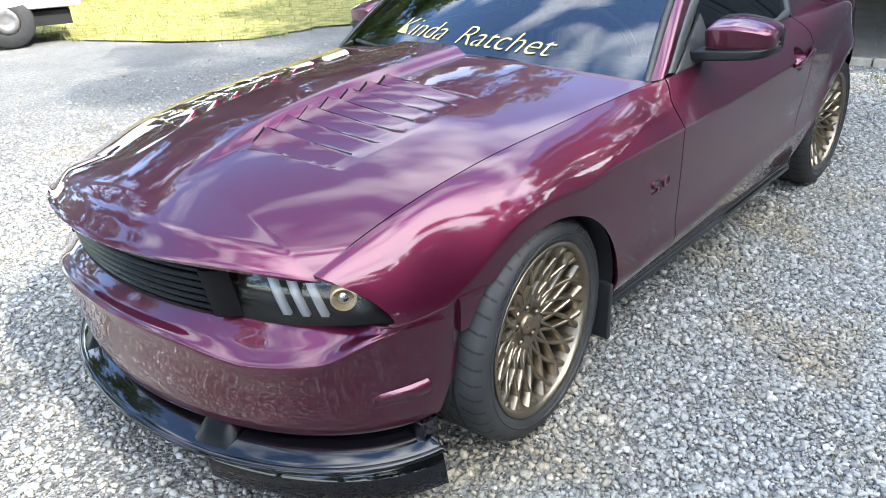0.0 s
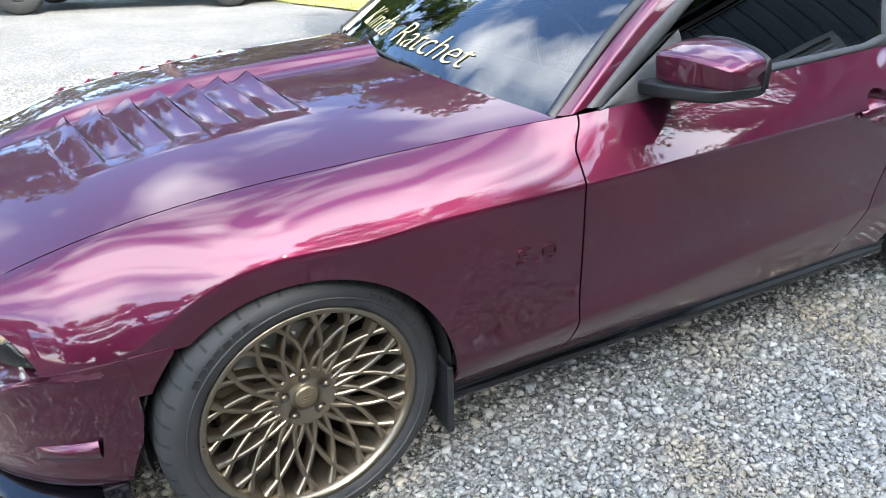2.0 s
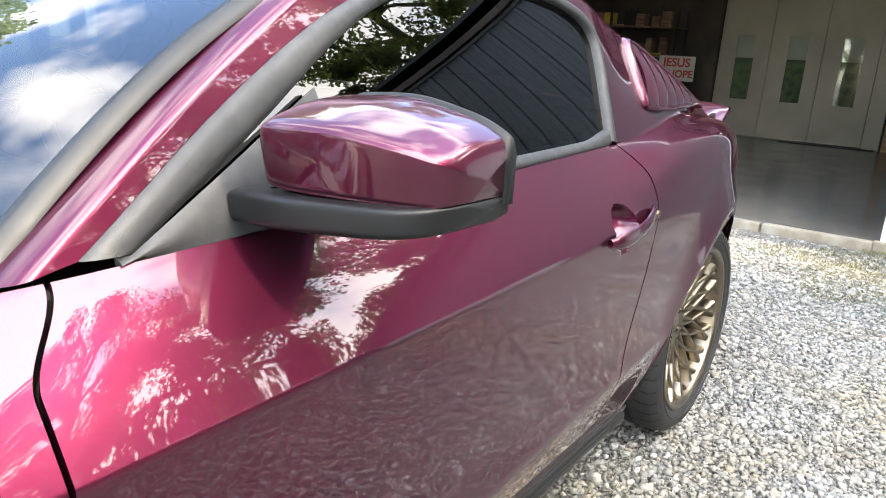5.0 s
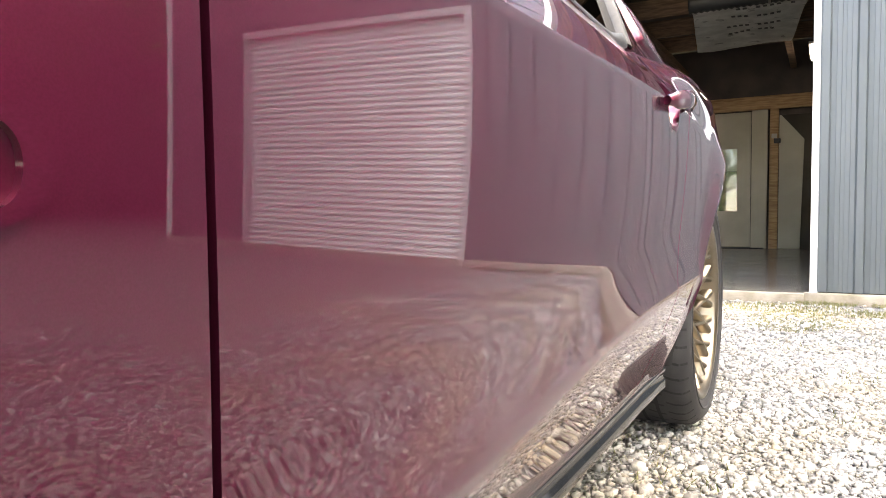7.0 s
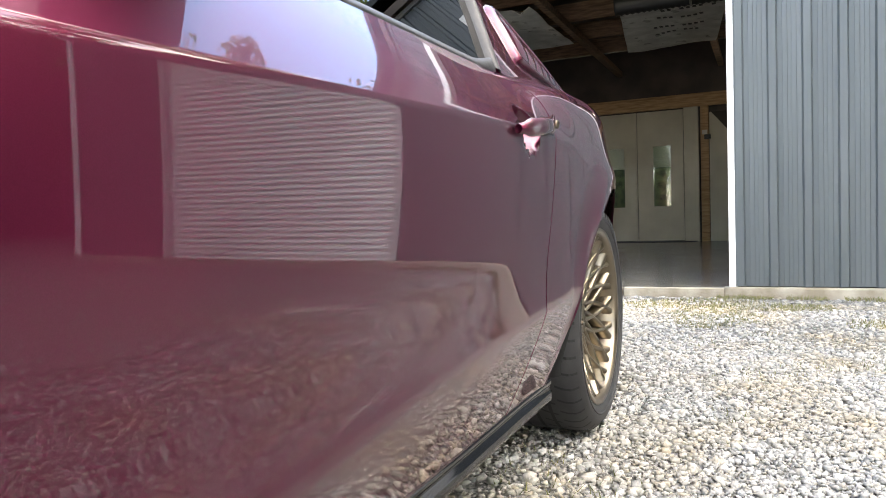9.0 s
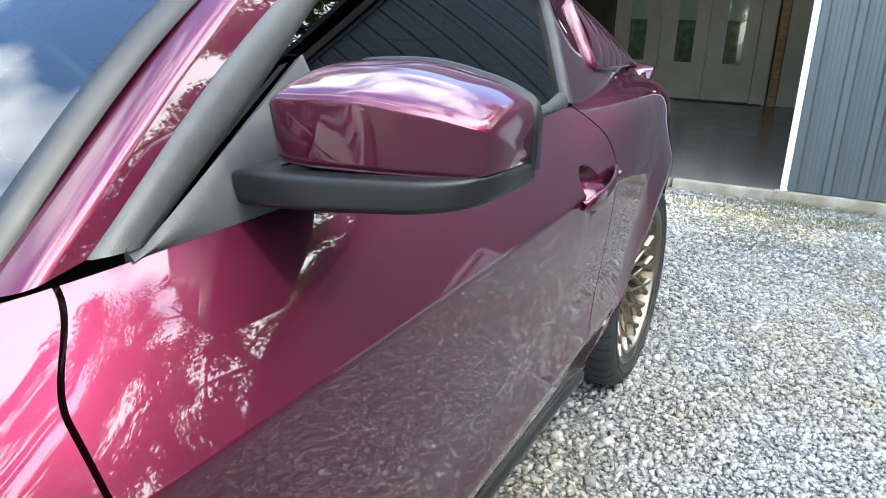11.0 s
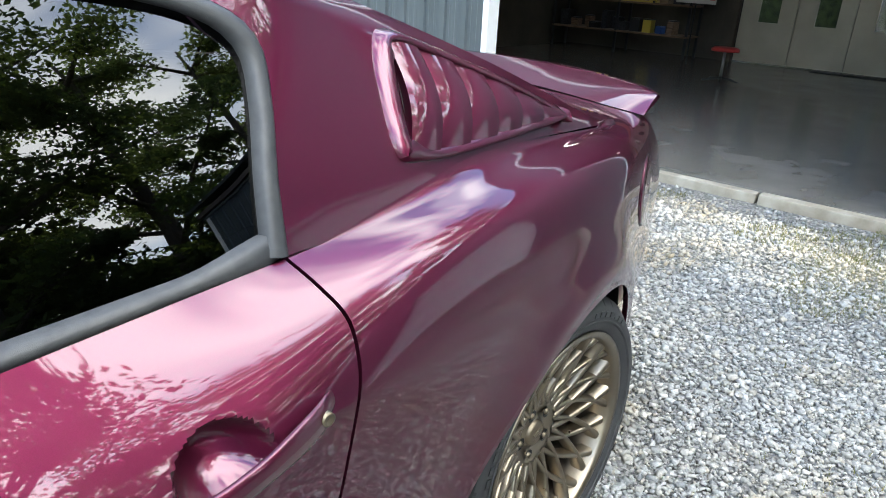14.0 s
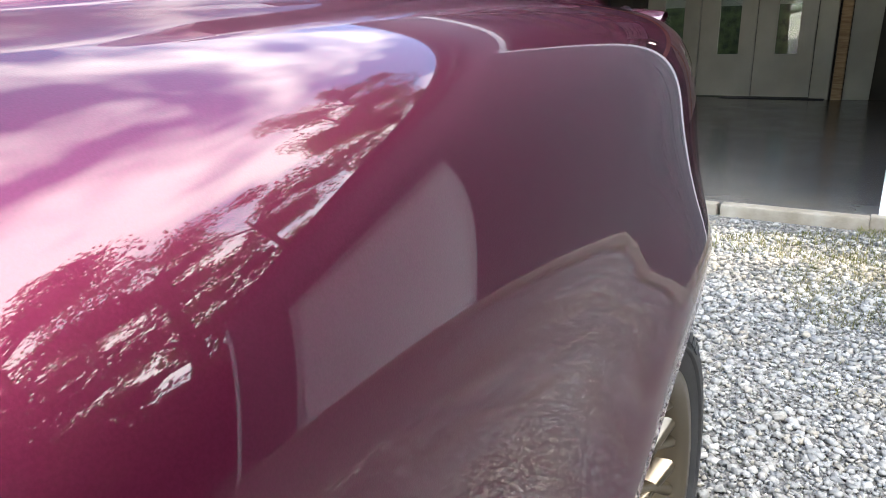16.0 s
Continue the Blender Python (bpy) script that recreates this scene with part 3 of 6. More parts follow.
def bumper_rows(s):
    """(offset, height) of the bumper's skin from its top to its bottom."""
    corner = smooth01((s - 0.68) / 0.12)
    f, top = fold_z(s), 0.598 + corner * (seam_z(CORNER_Y - 0.545 * math.cos(s * math.pi / 2)) - 0.0015 - 0.598)
    inset = 1 - corner
    g = top - f
    return [(-0.090 * inset - 0.035 * corner, top - 0.004 * corner), (-0.080 * inset, top), (-0.064 * inset, f + g * 0.80), (-0.046 * inset, f + g * 0.58), (-0.028 * inset, f + g * 0.36),
            (-0.006 * inset, f + 0.011), (0.003 * inset, f + 0.004), (0.006 * inset, f - 0.005), (-0.004, f - 0.06), (-0.010, 0.42), (-0.014, 0.37), (-0.020, 0.32), (-0.032, 0.282), (-0.06, 0.274)]


fold_z = table((0, 0.56), (0.25, 0.55), (0.45, 0.51), (0.6, 0.52), (0.74, 0.572), (0.8, 0.584), (1, 0.575))


def curve_through(rows, n):
    """Catmull-Rom through the rows."""
    R = np.array(rows, float)
    R = np.vstack([2 * R[0] - R[1], R, 2 * R[-1] - R[-2]])
    out = []
    m = len(rows) - 1
    for k in range(n + 1):
        t = k / n * m
        i = min(int(t), m - 1)
        f = t - i
        p0, p1, p2, p3 = R[i], R[i + 1], R[i + 2], R[i + 3]
        out.append(0.5 * (2 * p1 + (p2 - p0) * f + (2 * p0 - 5 * p1 + 4 * p2 - p3) * f**2 + (3 * p1 - p0 - 3 * p2 + p3) * f**3))
    return out


def arch_front(z):
    """Where the bumper stops ahead of the front wheel."""
    cy, cz, r = ARCH[0]
    return cy - math.sqrt(max(r * r - (z - cz) ** 2, 0.0)) - 0.45 * max(0.0, 0.40 - z)


def reach_s(z):
    y = arch_front(z)
    return 1.0 if y >= CORNER_Y else math.acos(min(1.0, (CORNER_Y - y) / 0.545)) / (math.pi / 2)


FB = []
for i in range(121):
    s = -1 + 2 * i / 120
    sg, a = (1 if s >= 0 else -1), abs(s)
    row = []
    for o, z in curve_through(bumper_rows(a), 44):
        x, y = plan(a * reach_s(float(z)), float(o))
        row.append((sg * x, y, z))
    FB.append(row)
sheet("front_bumper", FB, paint, car, flip=True, t=0.012)
# side return of the bumper behind the corner, up to the wheel opening
cy, cz, r = ARCH[0]
for sgn in (1, -1):
    R = []
    for k in range(31):
        z = 0.525 + (seam_z(CORNER_Y) - 0.0015 - 0.525) * k / 30
        y1 = max(arch_front(z), CORNER_Y + 0.0005)
        rows = bumper_rows(1.0)
        off = float(np.interp(-z, [-q[1] for q in rows], [q[0] for q in rows]))
        x0, y0 = plan(1.0, off)
        row = []
        for j in range(9):
            y = y0 + (y1 - y0) * j / 8
            row.append((sgn * (x0 + (half_w(y) - half_w(y0)) * 0.7), y, z + 0.085 * (y - y0) * (k / 30) ** 2))
        R.append(row)
    sheet("bumper_corner", R, paint, car, flip=sgn < 0, t=0.012)
    # raised fin ahead of the wheel
    F = []
    for k in range(13):
        q = k / 12
        s = 0.72 + 0.16 * q
        x, y = plan(s, -0.014)
        w = math.sin(q * math.pi) ** 0.4
        F.append([(sgn * x, y, 0.372), (sgn * (x + 0.016 * q**0.6), y - 0.008 * w, 0.392), (sgn * (x + 0.020 * q**0.6), y - 0.008 * w, 0.405 + 0.012 * q), (sgn * x, y, 0.415 + 0.01 * q)])
    sheet("bumper_fin", F, paint, car, flip=sgn < 0)

# grille pocket and bars
P = []
for i in range(41):
    s = -0.36 + 0.72 * i / 40
    sg, a = (1 if s >= 0 else -1), abs(s)
    row = []
    for off, z in ((-0.07, 0.597), (-0.15, 0.60), (-0.15, 0.735), (-0.05, 0.745)):
        x, y = plan(a, off)
        row.append((sg * x, y, z))
    P.append(row)
sheet("grille_pocket", P, cavity, car)
grille = part("grille", bmesh.new(), gloss_black, car, "gloss black horizontal bar grille")
for k in range(6):
    z0 = 0.612 + 0.0225 * k
    P = []
    for i in range(41):
        s = -0.355 + 0.71 * i / 40
        sg, a = (1 if s >= 0 else -1), abs(s)
        row = []
        for off, dz in ((-0.10, -0.003), (-0.062 + 0.004 * k - 0.006 * (k > 4), -0.005), (-0.058 + 0.004 * k - 0.006 * (k > 4), 0.003), (-0.10, 0.008), (-0.10, -0.003)):
            x, y = plan(a, off - 0.010)
            row.append((sg * x, y, z0 + dz))
        P.append(row)
    sheet("grille_bar", P, grille_black, grille)


# black shield between the grille and each headlight
for sgn in (1, -1):
    P = []
    for i in range(9):
        s = 0.338 + 0.062 * i / 8
        row = []
        for j in range(7):
            v = j / 6
            x, y = plan(s + 0.012 * (1 - v), -0.054 + 0.012 * v - 0.020 * (i / 8) ** 2)
            row.append((sgn * x, y, 0.603 + 0.131 * v))
        P.append(row)
    sheet("grille_shield", P, grille_black, car, flip=sgn < 0, t=0.010, label="black shield beside the grille")


def lamp(sgn):
    """Headlight: dark housing under a clear lens, three slanted light bars and a ringed projector."""
    s0, s1 = 0.37, 0.798
    def top(q):
        y = plan(s0 + (s1 - s0) * q)[1]
        v = (min(max(-0.516 - y, 0.0), 0.115) / 0.115) ** 0.606
        return 0.606 + 0.130 * v
    bot = lambda q: 0.600 + 0.006 * smooth01((q - 0.2) / 0.8)

    def surf(q, v, back):
        s = s0 + (s1 - s0) * q
        z = bot(q) + (top(q) - bot(q)) * v
        off = -0.018 - 0.062 * (1 - q) - 0.030 * v + 0.010 * math.sin(math.pi * v) - back
        x, y = plan(s, off)
        return (sgn * x, y, z)
    head = sheet("headlight", [[surf(i / 30, j / 12, 0.055 * math.sin(math.pi * min(1, j / 12 * 1.0)) ** 0.3) for j in range(13)] for i in range(31)], satin_black, car, flip=sgn < 0, label="dark headlight with white light bars")
    sheet("lens", [[surf(i / 30, j / 12, 0.0) for j in range(13)] for i in range(31)], lens_glass, head, flip=sgn < 0)
    for k in range(3):
        q0 = 0.26 + 0.115 * k
        S = []
        for j in range(9):
            v = 0.14 + 0.80 * j / 8
            q = q0 + 0.06 - 0.13 * (v - 0.5)
            S.append([surf(q - 0.030, v, 0.024), surf(q - 0.026, v, 0.010), surf(q + 0.018, v, 0.010), surf(q + 0.022, v, 0.024)])
        sheet("light_bar", S, lamp_white, head, flip=sgn > 0)
    c = Vector(surf(0.715, 0.52, 0.020))
    out = Vector(surf(0.715, 0.52, -0.05)) - c
    rot = out.to_track_quat("X", "Z").to_matrix().to_4x4()
    for nm, prof, mt in (("projector_ring", [(0.0245, -0.02), (0.0255, 0.010), (0.0285, 0.014), (0.032, 0.009), (0.032, -0.03)], amber),
                         ("projector_lens", [(0.0005, 0.010), (0.010, 0.008), (0.018, 0.002), (0.0215, -0.008), (0.0215, -0.02)], chrome)):
        ob = spun(nm, prof, mt, head, 28)
        ob.matrix_basis = Matrix.Translation(c) @ rot
    return head


lamp(1)
lamp(-1)

# lower intake and splitter
for sgn in (1, -1):
    P = []
    for i in range(31):
        s = 0.02 + 0.60 * i / 30
        row = []
        for off, z in ((-0.05, 0.287), (-0.12, 0.28), (-0.12, 0.24), (-0.06, 0.245)):
            x, y = plan(s, off)
            row.append((sgn * x, y, z))
        P.append(row)
    sheet("lower_intake", P, cavity, car, flip=sgn < 0)
splitter = part("front_splitter", bmesh.new(), gloss_black, car, "gloss black front splitter lip")


def lip(name, s0, s1, rows, n=40):
    P = []
    for i in range(n + 1):
        s = s0 + (s1 - s0) * i / n
        sg, a = (1 if s >= 0 else -1), abs(s)
        row = []
        for off, z in rows:
            x, y = plan(min(a, 0.90), off)
            row.append((sg * x, y, z))
        P.append(row)
    return sheet(name, P, gloss_black, splitter, flip=True)


# tray: slopes from the intake out to a rounded front edge
lip("tray", -0.985, 0.985, ((-0.13, 0.262), (-0.07, 0.252), (-0.045, 0.246), (0.004, 0.222), (0.016, 0.214), (0.021, 0.206), (0.018, 0.199), (-0.10, 0.196)), 70)
lip("bead", -0.975, 0.975, ((0.010, 0.2165), (0.020, 0.216), (0.027, 0.209), (0.025, 0.201), (0.012, 0.198)), 70)
for sgn in (1, -1):
    # deep end plate hanging below the tray
    P = []
    for i in range(25):
        q = i / 24
        s = 0.30 + 0.62 * q
        row = []
        for off, z in ((-0.05, 0.200), (0.010, 0.200), (0.016, 0.197), (0.016 + 0.022 * q, 0.128 - 0.022 * q), (0.010 + 0.020 * q, 0.120 - 0.022 * q), (-0.05, 0.130)):
            x, y = plan(min(s, 0.90), off)
            row.append((sgn * x, y, z))
        P.append(row)
    sheet("end_plate", P, gloss_black, splitter, flip=sgn > 0)
    # raised blocks that part the intake, and the corner fin
    for s0, s1, z1 in ((0.25, 0.36, 0.292),):
        P = []
        for i in range(7):
            s = s0 + (s1 - s0) * i / 6
            e = 0 if i in (0, 6) else 1
            row = []
            for off, z in ((-0.10, z1), (-0.055, z1 - 0.004), (-0.030, 0.268), (0.002, 0.226), (0.004, 0.218)):
                x, y = plan(s, off)
                row.append((sgn * x, y, z if e else min(z, 0.215)))
            P.append(row)
        sheet("block", P, grille_black, splitter, flip=sgn > 0)
    x, y = plan(0.86, -0.03)
    box("fin", (min(sgn * (x - 0.05), sgn * (x + 0.02)), y - 0.01, 0.16), (max(sgn * (x - 0.05), sgn * (x + 0.02)), y + 0.045, 0.285), gloss_black, splitter, 0.006)

# side skirts
for sgn in (1, -1):
    P = []
    for i in range(61):
        y = 0.40 + (2.235 - 0.40) * i / 60
        w = half_w(y) - sill_in(y)
        e = smooth01(min(i, 60 - i) / 5)
        P.append([(sgn * (w - 0.06), y, 0.272), (sgn * (w - 0.004), y, 0.263), (sgn * (w + 0.004 * e), y, 0.258), (sgn * (w + 0.005 * e), y, 0.252), (sgn * (w - 0.004), y, 0.244), (sgn * (w - 0.006), y, 0.238),
                  (sgn * (w + 0.004 * e), y, 0.231), (sgn * (w + 0.005 * e), y, 0.212), (sgn * (w - 0.004), y, 0.200), (sgn * (w - 0.10), y, 0.200)])
    sheet("side_skirt", P, gloss_black, car, flip=sgn > 0, label="gloss black side skirt")
    box("mud_flap", (min(sgn * 0.80, sgn * 0.905), 0.352, 0.15), (max(sgn * 0.80, sgn * 0.905), 0.372, 0.36), satin_black, car, 0.006)

# ---- greenhouse ----
def arc_path(pts, n):
    """n + 1 evenly spaced points on a smooth line through pts."""
    C = np.array(curve_through(pts, 400))
    d = np.concatenate([[0], np.cumsum(np.linalg.norm(np.diff(C, axis=0), axis=1))])
    return np.array([[np.interp(q, d, C[:, k]) for k in range(C.shape[1])] for q in np.linspace(0, d[-1], n + 1)])


# outline of the side window (y, z) and of the panel round it
N = 90
top_in = arc_path([(0.80, 0.955), (1.0, 1.090), (1.20, 1.200), (1.38, 1.265), (1.572, 1.302), (1.745, 1.314), (1.932, 1.300), (2.040, 1.274), (2.084, 1.232), (2.076, 1.165), (2.052, 1.078), (2.037, 0.990)], N)
top_out = arc_path([(0.715, 0.938), (0.95, 1.115), (1.15, 1.245), (1.30, 1.316), (1.62, 1.366), (1.95, 1.358), (2.25, 1.300), (2.60, 1.176), (2.90, 1.055), (3.06, 0.998)], N)


def side_ring(t0, t1, m, lift=0.0):
    P = []
    for i in range(N + 1):
        row = []
        for j in range(m + 1):
            t = t0 + (t1 - t0) * j / m
            y, z = top_in[i] * (1 - t) + top_out[i] * t
            if y > 2.034:
                z = max(z, edge_z(y) + FILLET * fillet(y) - 0.001)
            x = flank(y, z) - 0.055 * max(0, (t - 0.45) / 0.55) ** 2.2 * (1 - smooth01((y - 2.2) / 0.5) * 0.6) + lift
            row.append((x, y, z))
        P.append(row)
    return np.array(P)


ring = side_ring(0.0, 1.0, 26)
for sgn in (1, -1):
    side = sheet("body_side", ring if sgn > 0 else mirrored(ring), paint, car, flip=sgn < 0)
    # drop the folded slivers along the shoulder
    bm = bmesh.new()
    bm.from_mesh(side.data)
    bm.normal_update()
    bmesh.ops.delete(bm, geom=[f for f in bm.faces if f.calc_center_median().y > 2.1 and f.calc_center_median().z < 1.10 and (f.normal.x * sgn < 0.3 or f.calc_area() < 1e-6)], context="FACES")
    bm.to_mesh(side.data)
    bm.free()

# window frame trim, glass and sill strip
trim_in = arc_path([(0.90, 0.952), (1.085, 1.052), (1.25, 1.160), (1.40, 1.233), (1.572, 1.269), (1.745, 1.281), (1.90, 1.270), (1.998, 1.246), (2.038, 1.212), (2.034, 1.160), (2.010, 1.078), (1.990, 0.998)], N)
belt = lambda y: (edge_x(y) - 0.006, edge_z(y) + 0.001)
for sgn in (1, -1):
    T = []
    for i in range(N + 1):
        row = []
        for j, (t, h) in enumerate(((-0.02, -0.006), (0.03, 0.003), (0.16, 0.006), (0.38, 0.006), (0.56, 0.001), (0.63, -0.016))):
            y, z = top_in[i] * (1 - t) + trim_in[i] * t
            row.append((sgn * (flank(y, z) + h), y, z))
        T.append(row)
    sheet("window_frame", T, trim_grey, car, flip=sgn > 0, label="grey rubber window frame")
    S = []
    for i in range(41):
        y = 1.03 + (2.030 - 1.03) * i / 40
        bx, bz = belt(y)
        up = 0.016 * smooth01((y - 1.90) / 0.13)
        o = 0.004 + 0.004 * smooth01((y - 1.90) / 0.08) - 0.008 * smooth01((y - 2.012) / 0.02)
        S.append([(sgn * (bx + o - 0.004), y, bz - 0.004), (sgn * (bx + o), y, bz + 0.003), (sgn * (bx + o - 0.003), y, bz + 0.008 + up * 0.6), (sgn * (bx + o - 0.010), y, bz + 0.016 + up), (sgn * (bx - 0.045), y, bz + 0.015 + up)])
    sheet("belt_strip", S, trim_grey, car, flip=sgn < 0)
    G = []
    for i in range(N + 1):
        row = []
        y1, z1 = trim_in[i] * 0.52 + top_in[i] * 0.48
        for j in range(9):
            t = j / 8
            yb = 0.87 + (1.995 - 0.87) * i / N
            y, z = yb * (1 - t) + y1 * t, (edge_z(yb) + 0.015) * (1 - t) + (z1 + 0.004) * t
            row.append((sgn * (flank(y, z) - 0.014), y, z))
        G.append(row)
    sheet("side_window", G, glass_tint, car, flip=sgn < 0, label="dark tinted side window")
    # mirror sail: the grained triangle at the foot of the pillar
    A, Bp, C = (0.835, 0.9465), (1.140, 1.108), (1.145, 0.958)
    tri = []
    for i in range(13):
        q = i / 12
        p, r_ = np.array(A) * (1 - q) + np.array(Bp) * q, np.array(A) * (1 - q) + np.array(C) * q
        row = []
        for t in np.linspace(0, 1, 13):
            y, z = p * (1 - t) + r_ * t
            foot = max(0.0, edge_x(y) - 0.003 - flank(y, z)) * t**4
            row.append((sgn * (flank(y, z) + 0.010 * math.sin(math.pi * min(1, t * 0.9 + 0.1)) ** 0.5 * (1 - t**6) + 0.001 + foot), y, z))
        tri.append(row)
    sheet("mirror_sail", tri, trim_grey, car, flip=sgn > 0, t=0.012)

# windshield: base line along the cowl, top line at the roof
ws = []
for i in range(41):
    q = -1 + 2 * i / 40
    b = np.array((q * 0.795, 0.515 + 0.195 * q * q, 0.962 - 0.022 * q * q))
    e = np.array((q * 0.645, 1.225 + 0.06 * q * q, 1.342 - 0.040 * q * q))
    ws.append([b * (1 - t) + e * t + np.array((0, -0.30, 0.5)) * 0.055 * math.sin(math.pi * t) for t in np.linspace(0, 1, 21)])
sheet("windshield", ws, glass_front, car, label="windshield reflecting sky with cream script lettering")
# black rubber along its edge
for sgn in (1, -1):
    E = []
    for t in np.linspace(0, 1, 21):
        k = -1 if sgn > 0 else 0
        p = np.array(ws[k][int(round(t * 20))])
        E.append([p + (sgn * 0.014, 0.008, -0.012), p + (sgn * 0.008, -0.002, 0.004), p + (-sgn * 0.006, -0.004, 0.004), p + (-sgn * 0.008, 0, -0.004)])
    sheet("pillar_seal", E, satin_black, car, flip=sgn < 0)
E = []
for i in range(41):
    p = np.array(ws[i][-1])
    E.append([p + (0, -0.010, -0.001), p + (0, -0.004, 0.005), p + (0, 0.012, 0.007), p + (0, 0.02, -0.004)])
sheet("header_seal", E, satin_black, car)
# cowl panel
C = []
for i in range(41):
    q = -1 + 2 * i / 40
    b = np.array(ws[i][0])
    b = b * (0.955, 1, 1)
    C.append([b + (0, -0.10, -0.055), b + (0, -0.06, -0.035), b + (0, -0.02, -0.014), b + (0, 0.012, 0.004)])
sheet("cowl", C, satin_black, car)

# roof and rear glass
edge_top = [p for p in ring[:, -1] if 1.30 <= p[1] <= 2.30]
R = []
for p in edge_top:
    crown = 0.040
    row = []
    for q in np.linspace(-1, 1, 41):
        x = p[0] * q
        fwd = -0.065 * (1 - q * q) * max(0.0, 1 - (p[1] - 1.30) / 0.3) + 0.0
        row.append((x, p[1] + fwd, p[2] + crown * (1 - abs(q) ** 2.2)))
    R.append(row)
sheet("roof", R, paint, car, t=0.010, flip=True)
back = [p for p in ring[:, -1] if 2.26 <= p[1]]
R = []
for p in back:
    R.append([(p[0] * q, p[1] - 0.02 * (1 - q * q), p[2] + 0.035 * (1 - abs(q) ** 2.2) - 0.002) for q in np.linspace(-1, 1, 31)])
sheet("rear_window", R, glass_tint, car, flip=True)

# ---- tail ----
D = []
for y in np.linspace(2.98, 3.68, 30):
    ex, ez = edge_x(y), edge_z(y)
    D.append([(ex * q, y + 0.03 * (1 - q * q), ez + 0.022 * (1 - abs(q) ** 2.4)) for q in np.linspace(-1, 1, 31)])
sheet("trunk_lid", D, paint, car, t=0.01, flip=True)
RB = []
for i in range(81):
    a = -math.pi / 2 + math.pi * i / 80
    sx = math.copysign(abs(math.sin(a)) ** (2 / 2.3), math.sin(a))
    cy_ = max(math.cos(a), 0) ** (2 / 2.3)
    row = []
    for z in np.linspace(0.30, 0.95, 26):
        w = section(3.56, u_at(3.56, min(max(z, sill_z(3.56)), edge_z(3.56) - 0.002)))[0] - 0.002
        bulge = 0.24 - 0.10 * max(0, (z - 0.60) / 0.35) ** 2 - 0.08 * max(0, (0.45 - z) / 0.2)
        row.append((sx * (w + 0.0045 - 0.30 * bulge * cy_), 3.552 + bulge * cy_, z))
    RB.append(row)
sheet("rear_bumper", RB, paint, car, t=0.012, flip=True)
# three-bar tail lamps
for sgn in (1, -1):
    for k in range(3):
        x0 = sgn * (0.22 + 0.11 * k)
        box("tail_lamp", (min(x0, x0 + sgn * 0.105), 3.60, 0.70), (max(x0, x0 + sgn * 0.105), 3.66, 0.85), gloss_black, car, 0.008)
# deck spoiler: arched blade on two feet
spoiler = part("rear_spoiler", bmesh.new(), paint, car)
P = []
for i in range(81):
    q = -1 + 2 * i / 80
    aq = abs(q)
    x = q * 0.676
    yb = 3.60 - 0.19 * aq**2.2
    ch = 0.17 * (1 - 0.55 * aq**8)
    zb = 1.031 - 0.012 * aq**2 - 0.010 * aq**12
    th = 0.020 * (1 - 0.4 * aq**10)
    P.append([(x, yb - ch, zb - 0.024), (x, yb - ch * 0.5, zb + 0.004), (x, yb - 0.01, zb + 0.022), (x, yb + 0.010, zb + 0.024), (x, yb + 0.016, zb + 0.016), (x, yb + 0.010, zb + 0.024 - th), (x, yb - ch * 0.5, zb + 0.002 - th), (x, yb - ch, zb - 0.024)])
sheet("blade", P, paint, spoiler, flip=True)
for sgn in (1, -1):
    b = box("foot", (-0.02, -0.07, -0.05), (0.02, 0.0, 0.0), plastic_black, spoiler, 0.008)
    b.matrix_basis = pose(sgn * 0.46, 3.50, 1.012)
    b = box("end_gasket", (-0.035, -0.045, -0.016), (0.03, 0.02, 0.004), satin_black, spoiler, 0.004)
    b.matrix_basis = pose(sgn * 0.634, 3.41, 1.000, 0, sgn * 10, -sgn * 24)

